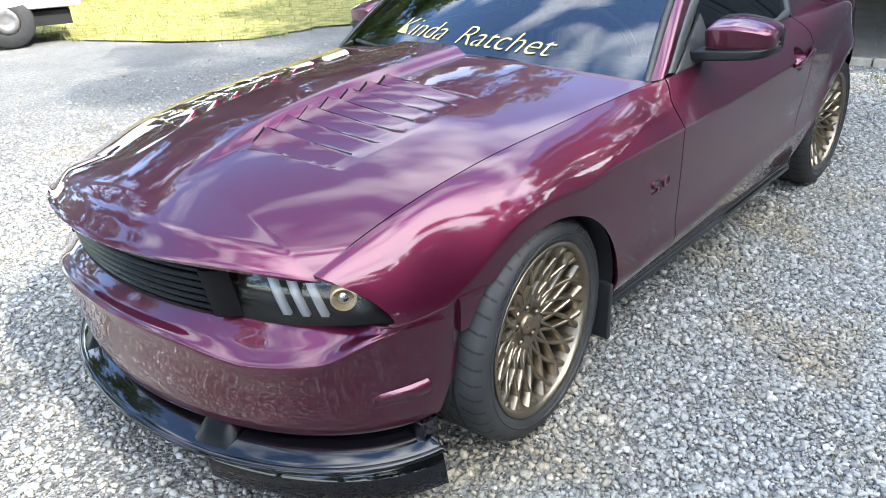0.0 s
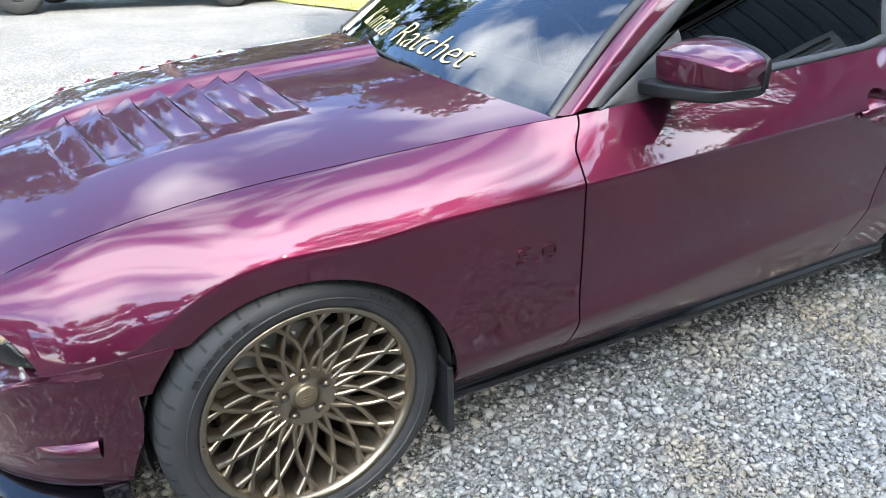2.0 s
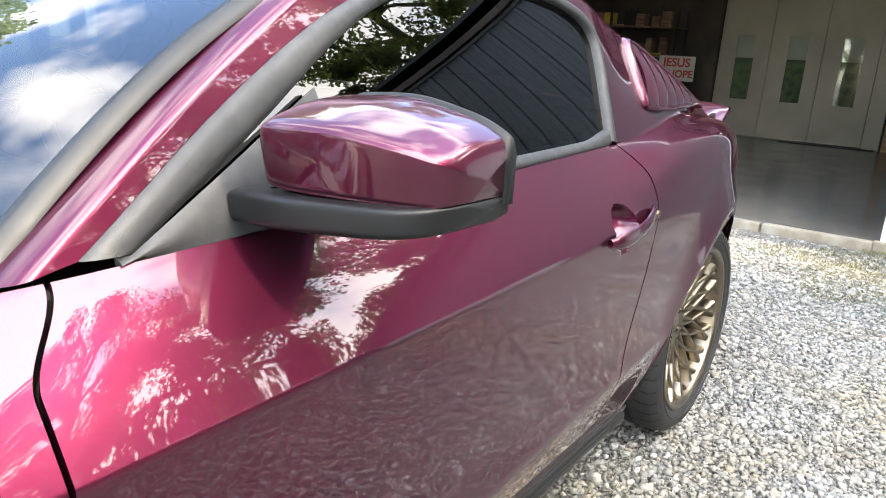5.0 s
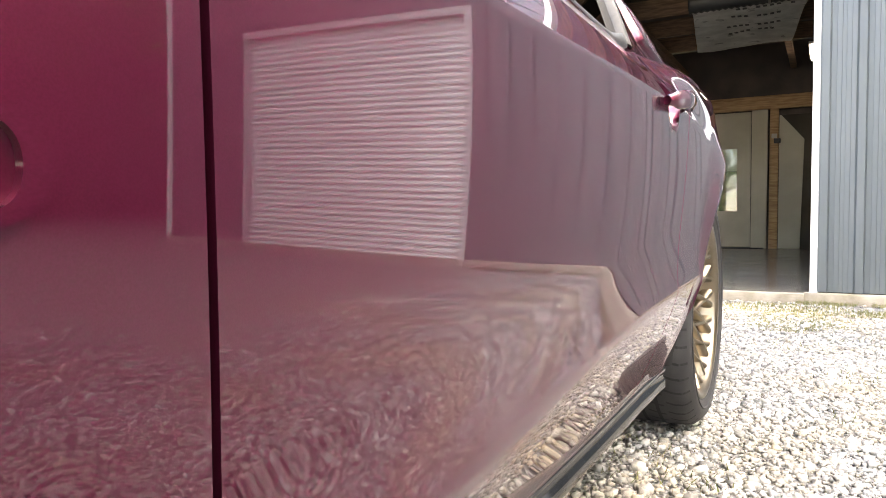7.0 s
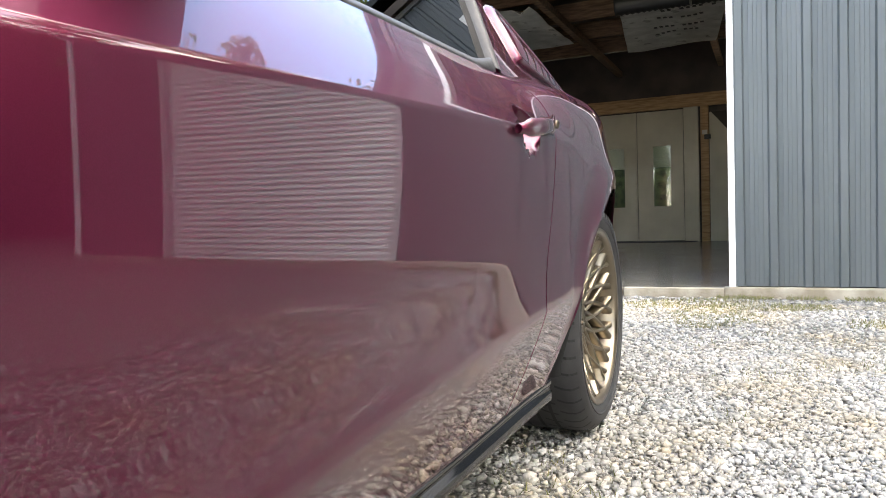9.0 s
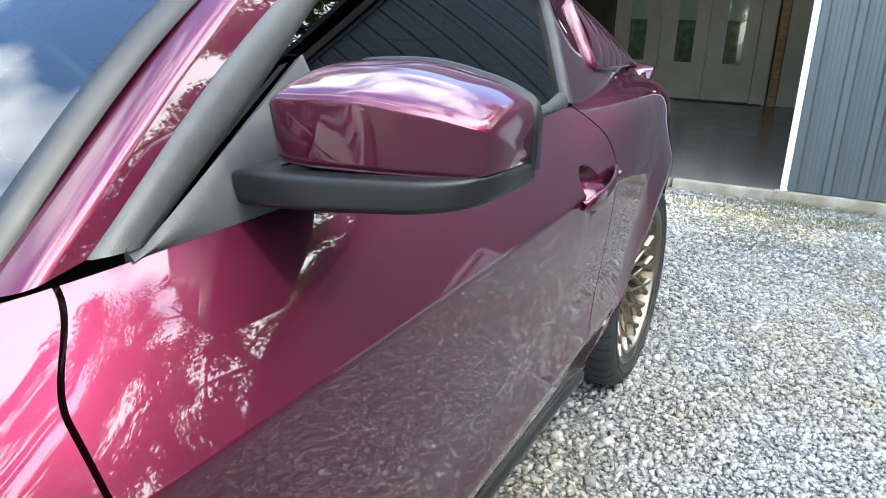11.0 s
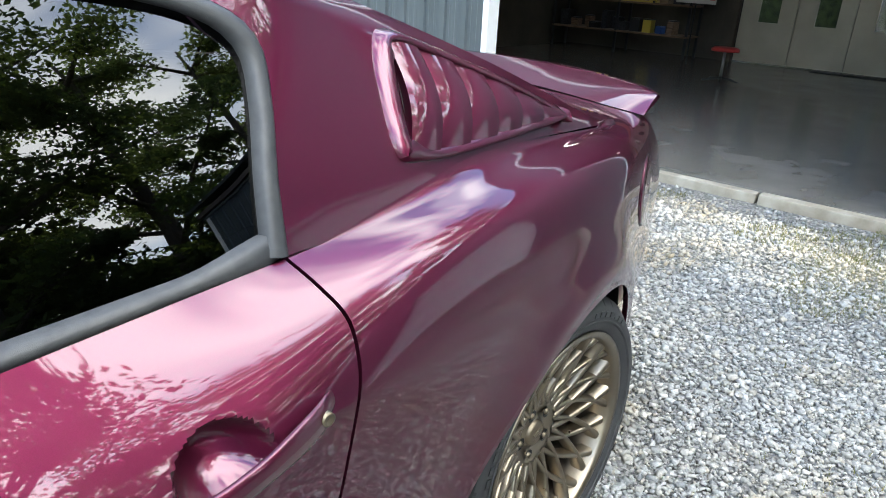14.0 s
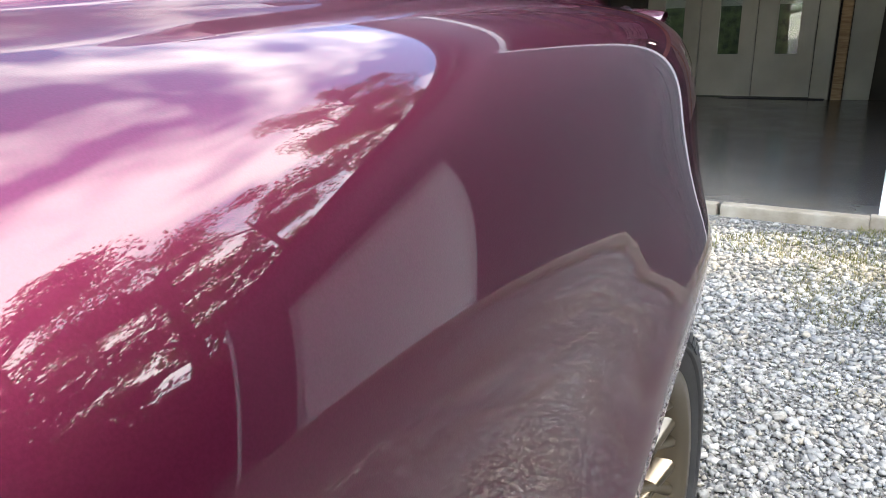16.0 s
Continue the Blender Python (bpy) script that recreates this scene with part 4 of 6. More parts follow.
# ---- quarter window louvres ----
for sgn in (1, -1):
    lv = part("quarter_louvre", bmesh.new(), paint, car)
    O = lambda a, c: (2.255 + 0.05 * c * (1 - a) + 0.55 * a, 1.046 + 0.008 * a + c * (0.195 * (1 - a) ** 0.85 + 0.010))   # a along, c up
    corners = [np.array(O(*ac)) for ac in ((0, 0), (1, 0), (1, 1), (0.66, 1), (0.33, 1), (0, 1))]
    line = []
    for n, p in enumerate(corners):
        a, b = corners[n - 1], corners[(n + 1) % 6]
        for q in (a, b):
            r_ = min(0.034, 0.45 * np.linalg.norm(q - p))
            line.append(p + (q - p) / np.linalg.norm(q - p) * r_)
    for _ in range(3):
        line = [w for n in range(len(line)) for w in (line[n] * 0.75 + line[(n + 1) % len(line)] * 0.25, line[n] * 0.25 + line[(n + 1) % len(line)] * 0.75)]
    F = []
    for n, p in enumerate(line):
        tg = line[(n + 1) % len(line)] - line[n - 1]
        nm = np.array((-tg[1], tg[0])) / np.linalg.norm(tg)
        wide = 0.016 + 0.020 * smooth01((2.345 - p[0]) / 0.04) * (1 if p[1] < 1.235 else 0.6)
        row = []
        for k, h in ((-0.12, -0.010), (0.0, 0.004), (0.22, 0.014), (0.55, 0.017), (0.85, 0.013), (1.0, 0.002), (1.02, -0.012)):
            yy, zz = p + nm * wide * k
            row.append((sgn * (flank(yy, zz) + h), yy, zz))
        F.append(row)
    F.append(F[0])
    sheet("frame", F, paint, lv, flip=sgn < 0)
    sheet("backing", [[(sgn * (flank(*O(a, c)) + 0.0005), *O(a, c)) for c in np.linspace(0.07, 0.93, 6)] for a in np.linspace(0.05, 0.90, 20)], cavity, lv, flip=sgn < 0)
    for k in range(6):
        a0, a1 = 0.03 + 0.150 * k + 0.022 * (k == 0), 0.03 + 0.150 * (k + 1) - 0.006
        S = []
        for q in np.linspace(0, 1, 13):
            a = a0 + (a1 - a0) * q
            row = []
            for c in np.linspace(0.06, 0.94, 16):
                bow = 0.030 * math.sin(math.pi * c) * (1 - 0.5 * a)
                y, z = O(min(a + bow, 0.985), c)
                row.append((sgn * (flank(y, z) + 0.003 + 0.013 * math.sin(math.pi * (0.12 + 0.5 * q)) * (1 - 0.4 * a) + 0.015 * math.sin(math.pi * (c - 0.06) / 0.88) * (1 - 0.5 * a) - 0.004), y, z))
            S.append(row)
        S = [[(p[0] - sgn * 0.02, p[1] + 0.003, p[2]) for p in S[0]]] + S + [[(p[0] - sgn * 0.02, p[1] - 0.003, p[2]) for p in S[-1]]]
        sp_ = sheet("slat", S, paint, lv, flip=sgn < 0)
        sp_.modifiers.new("crisp", "EDGE_SPLIT").split_angle = radians(40)

# ---- door mirror ----
def door_mirror(sgn):
    mr = part("door_mirror", bmesh.new(), paint, car, "painted door mirror with black base")

    prof = curve_through([(1, 0.985), (0.97, 1.0), (0.75, 0.985), (0.45, 0.93), (0.16, 0.80), (0.06, 0.735), (0.02, 0.68), (0.015, 0.60), (0.06, 0.16), (0.08, 0.05), (0.14, 0.0), (0.6, 0.0), (0.97, 0.0), (1.0, 0.03), (1.0, 0.5), (1, 0.985)], 90)

    def shell(name, x0, x1, rows, mat, n=30, wedge=True):
        """Sections across the mirror; rows give front y, rear y, low z and high z over 0..1 outwards."""
        P = []
        for i in range(n + 1):
            q = i / n
            f = [t(q) for t in rows]
            ring_ = []
            for k, (py, pz) in enumerate(prof):
                if not wedge:
                    a = 2 * math.pi * k / 90
                    py, pz = 0.5 + 0.5 * math.copysign(abs(math.cos(a)) ** 0.3, math.cos(a)), 0.5 + 0.5 * math.copysign(abs(math.sin(a)) ** 0.3, math.sin(a))
                ring_.append((sgn * (x0 + (x1 - x0) * q), f[0] + (f[1] - f[0]) * py, f[2] + (f[3] - f[2]) * pz))
            P.append(ring_)
        P = [[tuple(np.mean(P[0], axis=0))] * 91] + P + [[tuple(np.mean(P[-1], axis=0))] * 91]
        return sheet(name, P, mat, mr)
    high = ((0, 1.080), (0.05, 1.097), (0.15, 1.108), (0.4, 1.111), (0.75, 1.098), (0.93, 1.082), (0.985, 1.072), (1, 1.058))
    shell("cap", 0.858, 1.074, (table((0, 0.995), (0.04, 0.976), (0.12, 0.966), (0.4, 0.974), (0.75, 0.998), (0.92, 1.020), (0.985, 1.040), (1, 1.065)), table((0, 1.085), (0.1, 1.095), (1, 1.132)),
                               table((0, 1.024), (0.06, 1.017), (0.3, 1.012), (0.9, 1.012), (1, 1.018)), table(*high)), paint, 50)
    shell("base", 0.80, 1.074, (table((0, 0.985), (0.1, 0.965), (0.3, 0.962), (0.75, 0.985), (0.93, 1.015), (1, 1.060)), table((0, 1.03), (0.1, 1.09), (1, 1.142)),
                                table((0, 0.964), (0.2, 0.968), (0.6, 0.975), (0.95, 0.986), (1, 0.996)), table((0, 0.992), (0.1, 1.004), (0.5, 1.012), (1, 1.016))), plastic_black, 30, False)
    shell("rim", 0.856, 1.077, (table((0, 1.083), (0.1, 1.093), (1, 1.129)), table((0, 1.097), (0.1, 1.108), (1, 1.145)), table((0, 1.020), (1, 1.008)),
                               table(*[(a, b + 0.0025) for a, b in high])), plastic_black, 50)
    mg = box("mirror_glass", (-0.078, -0.003, 0.006), (0.074, 0.003, 0.056), chrome, mr, 0.002)
    mg.matrix_basis = pose(sgn * 0.966, 1.123, 1.016, 0, 0, sgn * 10.0)
    shell("stalk", 0.785, 0.87, (table((0, 0.985), (1, 0.985)), table((0, 1.07), (1, 1.08)), table((0, 0.965), (1, 0.98)), table((0, 0.995), (1, 1.01))), plastic_black, 6, False)


door_mirror(1)
door_mirror(-1)

# ---- door handle ----
for sgn in (1, -1):
    hd = part("door_handle", bmesh.new(), paint, car, "painted pull handle over a round recess")
    X = lambda y, z: section(y, u_at(y, z))[0]
    yc, zc_ = 1.862, 0.838
    H = []
    for i in range(31):
        q = i / 30
        y = 1.752 + 0.245 * q
        z = 0.826 + 0.032 * q
        lift = 0.006 + 0.024 * math.sin(math.pi * min(1, q * 1.02)) ** 0.5
        hz = 0.017 + 0.005 * smooth01((q - 0.5) / 0.3) - 0.008 * (1 - smooth01(q / 0.12)) - 0.009 * smooth01((q - 0.93) / 0.07)
        ring_ = []
        for k in range(13):
            a = 2 * math.pi * k / 12
            ring_.append((sgn * (X(y, z) + lift + 0.007 * math.cos(a)), y, z + hz * math.sin(a)))
        H.append(ring_)
    sheet("grip", H, paint, hd, flip=sgn < 0)
    lk = spun("lock", [(0.0005, 0.0), (0.0045, 0.0), (0.006, 0.0022), (0.0085, 0.002), (0.009, -0.006)], bronze_dark, hd, 20, flip=True)
    lk.matrix_basis = pose(sgn * (X(1.972, 0.855) + 0.0285), 1.972, 0.8555, 0, 0, 0 if sgn > 0 else 180)
    # fender badge
    bx = X(0.595, 0.642)
    lettering("badge", "5.0", 0.062, paint, car, pose(sgn * (bx + 0.002), 0.595, 0.640, 90, 0, 90 if sgn > 0 else -90) @ Matrix.Diagonal((1.75, 1.0, 1, 1)), 0.004)
# fuel flap
fl = []
for k in range(33):
    a = 2 * math.pi * k / 32
    fl.append([(section(3.12 + q * 0.085 * math.cos(a), u_at(3.12 + q * 0.085 * math.cos(a), 0.85 + q * 0.085 * math.sin(a)))[0] + h, 3.12 + q * 0.085 * math.cos(a), 0.85 + q * 0.085 * math.sin(a)) for q, h in ((0.02, 0.004), (0.5, 0.004), (0.93, 0.004), (0.98, 0.002), (1.0, -0.004))])
sheet("fuel_flap", fl, paint, car, flip=True)
rg = []
for k in range(33):
    a = 2 * math.pi * k / 32
    rg.append([(section(3.12 + q * math.cos(a), u_at(3.12 + q * math.cos(a), 0.85 + q * math.sin(a)))[0] + 0.0012, 3.12 + q * math.cos(a), 0.85 + q * math.sin(a)) for q in (0.0845, 0.088)])
sheet("fuel_flap_gap", rg, cavity, car, flip=True)

# ---- wipers and windshield lettering ----
def on_glass(q, t, lift=0.004):
    i, j = (q + 1) / 2 * 40, t * 20
    a, b = int(min(i, 39)), int(min(j, 19))
    f, g = i - a, j - b
    W = np.array(ws)
    p = W[a, b] * (1 - f) * (1 - g) + W[a + 1, b] * f * (1 - g) + W[a, b + 1] * (1 - f) * g + W[a + 1, b + 1] * f * g
    n = np.cross(W[a + 1, b] - W[a, b], W[a, b + 1] - W[a, b])
    n = n / np.linalg.norm(n)
    return p - n * (-lift if n[2] > 0 else lift) * 1.0


for q0, q1, t1 in ((0.62, -0.02, 0.055), (-0.10, -0.78, 0.06)):
    wp = part("wiper", bmesh.new(), satin_black, car, "black windshield wiper")
    tube("arm", [on_glass(q0, 0.0, 0.01) + np.array((0, -0.03, 0.0)), on_glass(q0 * 0.75 + q1 * 0.25, 0.035, 0.03), on_glass((q0 + q1) / 2, 0.055, 0.022)], 0.007, satin_black, wp, 6)
    tube("blade", [on_glass(q0 * (1 - s) + q1 * s, 0.03 + 0.045 * s, 0.012) for s in np.linspace(0.12, 1, 12)], 0.008, satin_black, wp, 6)
for word, off in (("Kinda", -0.225), ("Ratchet", 0.145)):
    txt = lettering("script_word", word, 0.115, decal, car, Matrix.Identity(4), 0.0004, 0.38, bold=-0.0016)
    for v in txt.data.vertices:
        x = v.co.x + off
        q, t = 0.078 + x / 0.66, 0.197 + v.co.y / 0.62 - 0.11 * x
        v.co = Vector(on_glass(q, t, 0.003 + v.co.z))

# ---- cabin ----
box("dashboard", (-0.72, 0.74, 0.78), (0.72, 1.02, 0.965), cabin_cloth, car, 0.05)
box("cabin_floor", (-0.76, 0.5, 0.30), (0.76, 3.0, 0.34), cavity, car)
box("firewall", (-0.74, 0.60, 0.3), (0.74, 0.63, 0.925), cavity, car)
box("parcel_shelf", (-0.62, 2.45, 0.93), (0.62, 3.0, 0.96), cabin_cloth, car)
for sgn in (1, -1):
    box("seat", (sgn * 0.37 - 0.24, 1.28, 0.34), (sgn * 0.37 + 0.24, 1.78, 0.60), cabin_cloth, car, 0.06)
    b = box("seat_back", (-0.23, -0.07, 0), (0.23, 0.07, 0.62), cabin_cloth, car, 0.06)
    b.matrix_basis = pose(sgn * 0.37, 1.80, 0.5, -14)
    b = box("headrest", (-0.12, -0.05, 0), (0.12, 0.05, 0.17), cabin_cloth, car, 0.04)
    b.matrix_basis = pose(sgn * 0.37, 1.96, 1.12, -10)
wheel_ring = []
for k in range(33):
    a = 2 * math.pi * k / 32
    wheel_ring.append((0.37 + 0.185 * math.cos(a), 1.08 - 0.06 * math.sin(a), 0.95 + 0.17 * math.sin(a)))
tube("steering_wheel", wheel_ring, 0.014, satin_black, car, 8, cap=False)
box("underbody", (-0.66, -0.5, 0.17), (0.66, 3.1, 0.23), cavity, car)


# ---- wheels ----
def road_wheel(half, hub_in):
    """A wheel round the x axis, its outer face towards +x."""
    w = thing("wheel", "bronze mesh-spoke alloy wheel with low black tyre", "wheel")
    w.parent = car
    R_, rim = 0.352, 0.268
    tread = [(rim - 0.012, -half + 0.02), (rim + 0.02, -half - 0.004), (rim + 0.05, -half - 0.006), (R_ - 0.022, -half + 0.004), (R_ - 0.006, -half + 0.020), (R_, -half + 0.045),
             (R_ + 0.001, 0), (R_, half - 0.045), (R_ - 0.006, half - 0.020), (R_ - 0.022, half - 0.004), (rim + 0.05, half + 0.006), (rim + 0.020, half + 0.004), (rim + 0.006, half - 0.004), (rim - 0.012, half - 0.02)]
    tyre = spun("tyre", tread, rubber, w, 96, "black low-profile tyre", flip=True)
    # tread sipes: flat dark strips on the shoulder for the shade in the grooves
    V, F = [], []
    for k in range(44):
        a = 2 * math.pi * k / 44
        for (x0, x1, sh) in ((half - 0.066, half - 0.003, 0.05), (-half + 0.003, -half + 0.066, -0.05), (half - 0.12, half - 0.074, 0.06)):
            n = len(V)
            for q in np.linspace(0, 1, 7):
                x, da = x0 + (x1 - x0) * q, -sh * (1 - q) ** 1.5
                rr = float(np.interp(abs(x), [0, half - 0.045, half - 0.020, half - 0.004, half + 0.002], [R_ + 0.001, R_, R_ - 0.006, R_ - 0.022, R_ - 0.034])) + 0.0016
                for d in (-0.011, 0.011):
                    V.append((x, rr * math.cos(a + da + d), rr * math.sin(a + da + d)))
            F += [(n + 2 * m, n + 2 * m + 1, n + 2 * m + 3, n + 2 * m + 2) for m in range(6)]
    tagged(obj("groove_shade", V, F, cavity, tyre, False), kind="stuff")
    # flat dark bands for the shaded channels round the tread
    for x in (-0.045, 0.0, 0.045):
        spun("channel_shade", [(R_ + 0.0016, x - 0.005), (R_ + 0.0018, x), (R_ + 0.0016, x + 0.005)], cavity, tyre, 72)
    # raised sidewall bead and marks
    spun("sidewall_rib", [(rim + 0.026, half + 0.004), (rim + 0.028, half + 0.008), (rim + 0.031, half + 0.0085), (rim + 0.033, half + 0.006)], rubber, tyre, 72)
    for k in range(14):
        a = 0.5 + 0.085 * k + (0.9 if k > 6 else 0)
        b = box("sidewall_mark", (0, -0.009, -0.006), (0.0015, 0.009, 0.006), satin_black, tyre)
        b.matrix_basis = Matrix.Translation((half + 0.0058, (rim + 0.045) * math.cos(a), (rim + 0.045) * math.sin(a))) @ Matrix.Rotation(a - math.pi / 2, 4, "X")
    lipx = half - 0.004
    barrel = spun("barrel", [(rim - 0.004, lipx - 0.006), (rim + 0.004, lipx), (rim + 0.002, lipx + 0.004), (rim - 0.010, lipx + 0.002), (rim - 0.016, lipx - 0.012), (rim - 0.022, lipx - 0.05), (rim - 0.034, -half + 0.03), (rim - 0.01, -half + 0.01)], bronze, w, 72, "bronze rim barrel")
    fx = lambda r: hub_in + (lipx - 0.016 - hub_in) * ((r - 0.05) / (rim - 0.07)) ** 1.6 if r > 0.05 else hub_in
    n = 18
    for k in range(n):
        for sg in (1, -1):
            a0 = 2 * math.pi * k / n
            sweep = sg * 0.43
            S = []
            for i in range(13):
                q = i / 12
                r = 0.074 + (rim - 0.018 - 0.074) * q
                a = a0 + sweep * q**0.9
                cy_, cz_ = r * math.cos(a), r * math.sin(a)
                ty, tz = -math.sin(a), math.cos(a)
                wd = 0.0078 - 0.0012 * math.sin(math.pi * q) + 0.003 * q**6
                x = fx(r)
                S.append([(x - 0.030, cy_ - ty * wd * 1.25, cz_ - tz * wd * 1.25), (x - 0.003, cy_ - ty * wd, cz_ - tz * wd), (x + 0.002, cy_ - ty * wd * 0.45, cz_ - tz * wd * 0.45),
                          (x + 0.002, cy_ + ty * wd * 0.45, cz_ + tz * wd * 0.45), (x - 0.003, cy_ + ty * wd, cz_ + tz * wd), (x - 0.030, cy_ + ty * wd * 1.25, cz_ + tz * wd * 1.25)])
            sp = sheet("spoke", S, bronze, w, flip=True)
    spun("hub_disc", [(0.0005, hub_in - 0.006), (0.036, hub_in - 0.006), (0.040, hub_in - 0.012), (0.050, hub_in - 0.010), (0.074, hub_in + 0.000), (0.080, hub_in + 0.002), (0.084, hub_in - 0.004), (0.084, hub_in - 0.035)], bronze, w, 48, flip=True)
    cap = spun("centre_cap", [(0.0005, hub_in + 0.004), (0.026, hub_in + 0.004), (0.031, hub_in + 0.001), (0.033, hub_in - 0.01)], bronze_dark, w, 32, flip=True)
    for k, (dz, wd) in enumerate(((0.006, 0.014), (-0.003, 0.010), (-0.010, 0.013))):
        box("cap_mark", (hub_in + 0.004, -wd, dz - 0.002), (hub_in + 0.0055, wd, dz + 0.002), bronze, cap)
    for k in range(5):
        a = 2 * math.pi * k / 5 + 0.3
        nt_ = spun("lug_nut", [(0.0005, 0.008), (0.006, 0.008), (0.0085, 0.003), (0.009, -0.012)], bronze_dark, w, 6, flip=True)
        nt_.matrix_basis = Matrix.Translation((hub_in - 0.006, 0.057 * math.cos(a), 0.057 * math.sin(a)))
        # dark disc for the shade round the sunk nut
        pk = spun("lug_shade", [(0.0005, 0.0), (0.013, 0.0), (0.015, 0.002)], cavity, w, 16, flip=True)
        pk.matrix_basis = Matrix.Translation((hub_in - 0.004, 0.057 * math.cos(a), 0.057 * math.sin(a)))
    spun("brake_disc", [(0.06, hub_in - 0.085), (0.165, hub_in - 0.085), (0.168, hub_in - 0.09), (0.168, hub_in - 0.115), (0.06, hub_in - 0.115)], steel, w, 48, flip=True)
    box("caliper", (hub_in - 0.13, -0.20, -0.08), (hub_in - 0.055, -0.105, 0.08), bronze_dark, w, 0.015)
    return w


front = road_wheel(0.128, 0.062)
front.matrix_basis = pose(0.768, 0, HUB_Z, 0, 0, 4.5)
rear = road_wheel(0.138, 0.066)
rear.matrix_basis = pose(0.735, WB, HUB_Z, 20)
for ob_, yy in ((front, 0.0), (rear, WB)):
    c2 = copy_thing(ob_, pose(-0.765, yy, HUB_Z, 10, 0, 180))

# ---- ground ----
def ground_sheet():
    P = []
    xs = np.concatenate([[-400, -120, -40, -20], np.linspace(-12, 8, 81), [12, 20, 40, 120, 400]])
    ys = np.concatenate([[-400, -120, -40, -15], np.linspace(-6, 6.0, 61), [6.1, 9, 15, 30, 60, 150, 400]])
    for x in xs:
        P.append([(x, y, 0.012 * noise.noise((x * 0.7, y * 0.7, 0)) - 0.010 if -12 <= x <= 8 and -6 <= y <= 5.7 else -0.012) for y in ys])
    return P


tagged(sheet("ground", ground_sheet(), gravel_bed, flip=False), "grey crushed stone driveway", "ground", kind="structure")


def stones(name, x0, x1, y0, y1, count, lo, hi, seed, soft=0.22):
    rng = np.random.default_rng(seed)
    base = np.array([(x, y, z) for x in (-1, 1) for y in (-1, 1) for z in (-1, 1)]) * 0.72
    tri = np.array(((0, 1, 3), (0, 3, 2), (4, 6, 7), (4, 7, 5), (0, 4, 5), (0, 5, 1), (2, 3, 7), (2, 7, 6), (0, 2, 6), (0, 6, 4), (1, 5, 7), (1, 7, 3)))
    shapes = [base * (1 + rng.uniform(-0.45, 0.35, (len(base), 3))) for _ in range(40)]
    V, F, n = [], [], 0
    for _ in range(count):
        x, y = rng.uniform(x0, x1) + rng.normal(0, soft), rng.uniform(y0, y1) + rng.normal(0, soft)
        if y > 6.2:
            continue
        s = lo + (hi - lo) * rng.random() ** 2.4
        p = shapes[rng.integers(40)] * (s * np.array((1.0, rng.uniform(0.6, 0.95), rng.uniform(0.45, 0.8))))
        a, b = rng.uniform(0, 6.283), rng.normal(0, 0.6)
        ca, sa, cb, sb = math.cos(a), math.sin(a), math.cos(b), math.sin(b)
        p = p @ np.array(((1, 0, 0), (0, cb, sb), (0, -sb, cb))) @ np.array(((ca, sa, 0), (-sa, ca, 0), (0, 0, 1)))
        p = p + (x, y, s * 0.22 + 0.012 * noise.noise((x * 0.7, y * 0.7, 0)) - 0.008)
        V.append(p)
        F.append(tri + n)
        n += len(base)
    V, F = np.vstack(V), np.vstack(F)
    me = bpy.data.meshes.new(name)
    me.vertices.add(len(V))
    me.vertices.foreach_set("co", V.ravel())
    me.loops.add(F.size)
    me.loops.foreach_set("vertex_index", F.ravel().astype(np.int32))
    me.polygons.add(len(F))
    me.polygons.foreach_set("loop_start", np.arange(0, F.size, 3, dtype=np.int32))
    me.update(calc_edges=True)
    me.materials.append(stone)
    return tagged(new(name, me), "loose grey and white crushed gravel stones", "gravel", kind="stuff")


stones("gravel", 0.92, 2.4, -0.7, 4.2, 46000, 0.0042, 0.0122, 2)
stones("gravel", 0.55, 3.2, -1.2, 6.02, 42000, 0.0055, 0.0172, 3)
stones("gravel", -2.4, 1.6, -3.2, -0.3, 26000, 0.005, 0.015, 4)
stones("gravel", -4.2, -0.7, -2.6, 3.2, 14000, 0.008, 0.022, 5)
stones("gravel", -0.8, 0.75, 2.6, 6.02, 9000, 0.007, 0.020, 6)
stones("gravel", -5.5, 6.5, -5.0, 6.0, 24000, 0.008, 0.024, 7, 0.8)

# turf beyond the drive, in the sun
def turf_edge(y):
    return -15.5 + 8.2 * smooth01((y - 1.2) / 3.2) - 0.5 * math.sin(y * 0.5) - 0.6 * noise.noise((y * 0.6, 3, 0)) - 0.35 * noise.noise((y * 2.3, 5, 0))


T = []
for y in np.linspace(-30, 60, 361):
    T.append([(x, y, 0.015 + 0.02 * noise.noise((x * 0.3, y * 0.3, 1))) for x in np.concatenate([[-200, -90, -45, -30, -22], np.linspace(-18, turf_edge(y), 12)])])
tagged(sheet("lawn", T, grass_soil, flip=True), "sunlit yellow-green dry lawn beside the drive", "lawn", kind="structure")


def blades(name, count, x0, x1, y0, y1, h, mat, seed, label, keep=None):
    rng = np.random.default_rng(seed)
    V, F = [], []
    while len(F) < count:
        x, y = rng.uniform(x0, x1), rng.uniform(y0, y1)
        if keep and not keep(x, y):
            continue
        a, hh = rng.uniform(0, 6.283), h * rng.uniform(0.5, 1.3)
        dx, dy, w = math.cos(a), math.sin(a), hh * 0.10
        lx, ly = rng.normal(0, hh * 0.4, 2)
        n = len(V)
        V += [(x - dx * w, y - dy * w, 0.0), (x + dx * w, y + dy * w, 0.0), (x + lx, y + ly, hh)]
        F.append((n, n + 1, n + 2))
    return tagged(obj(name, V, F, mat, None, False), label, "grass", kind="stuff")


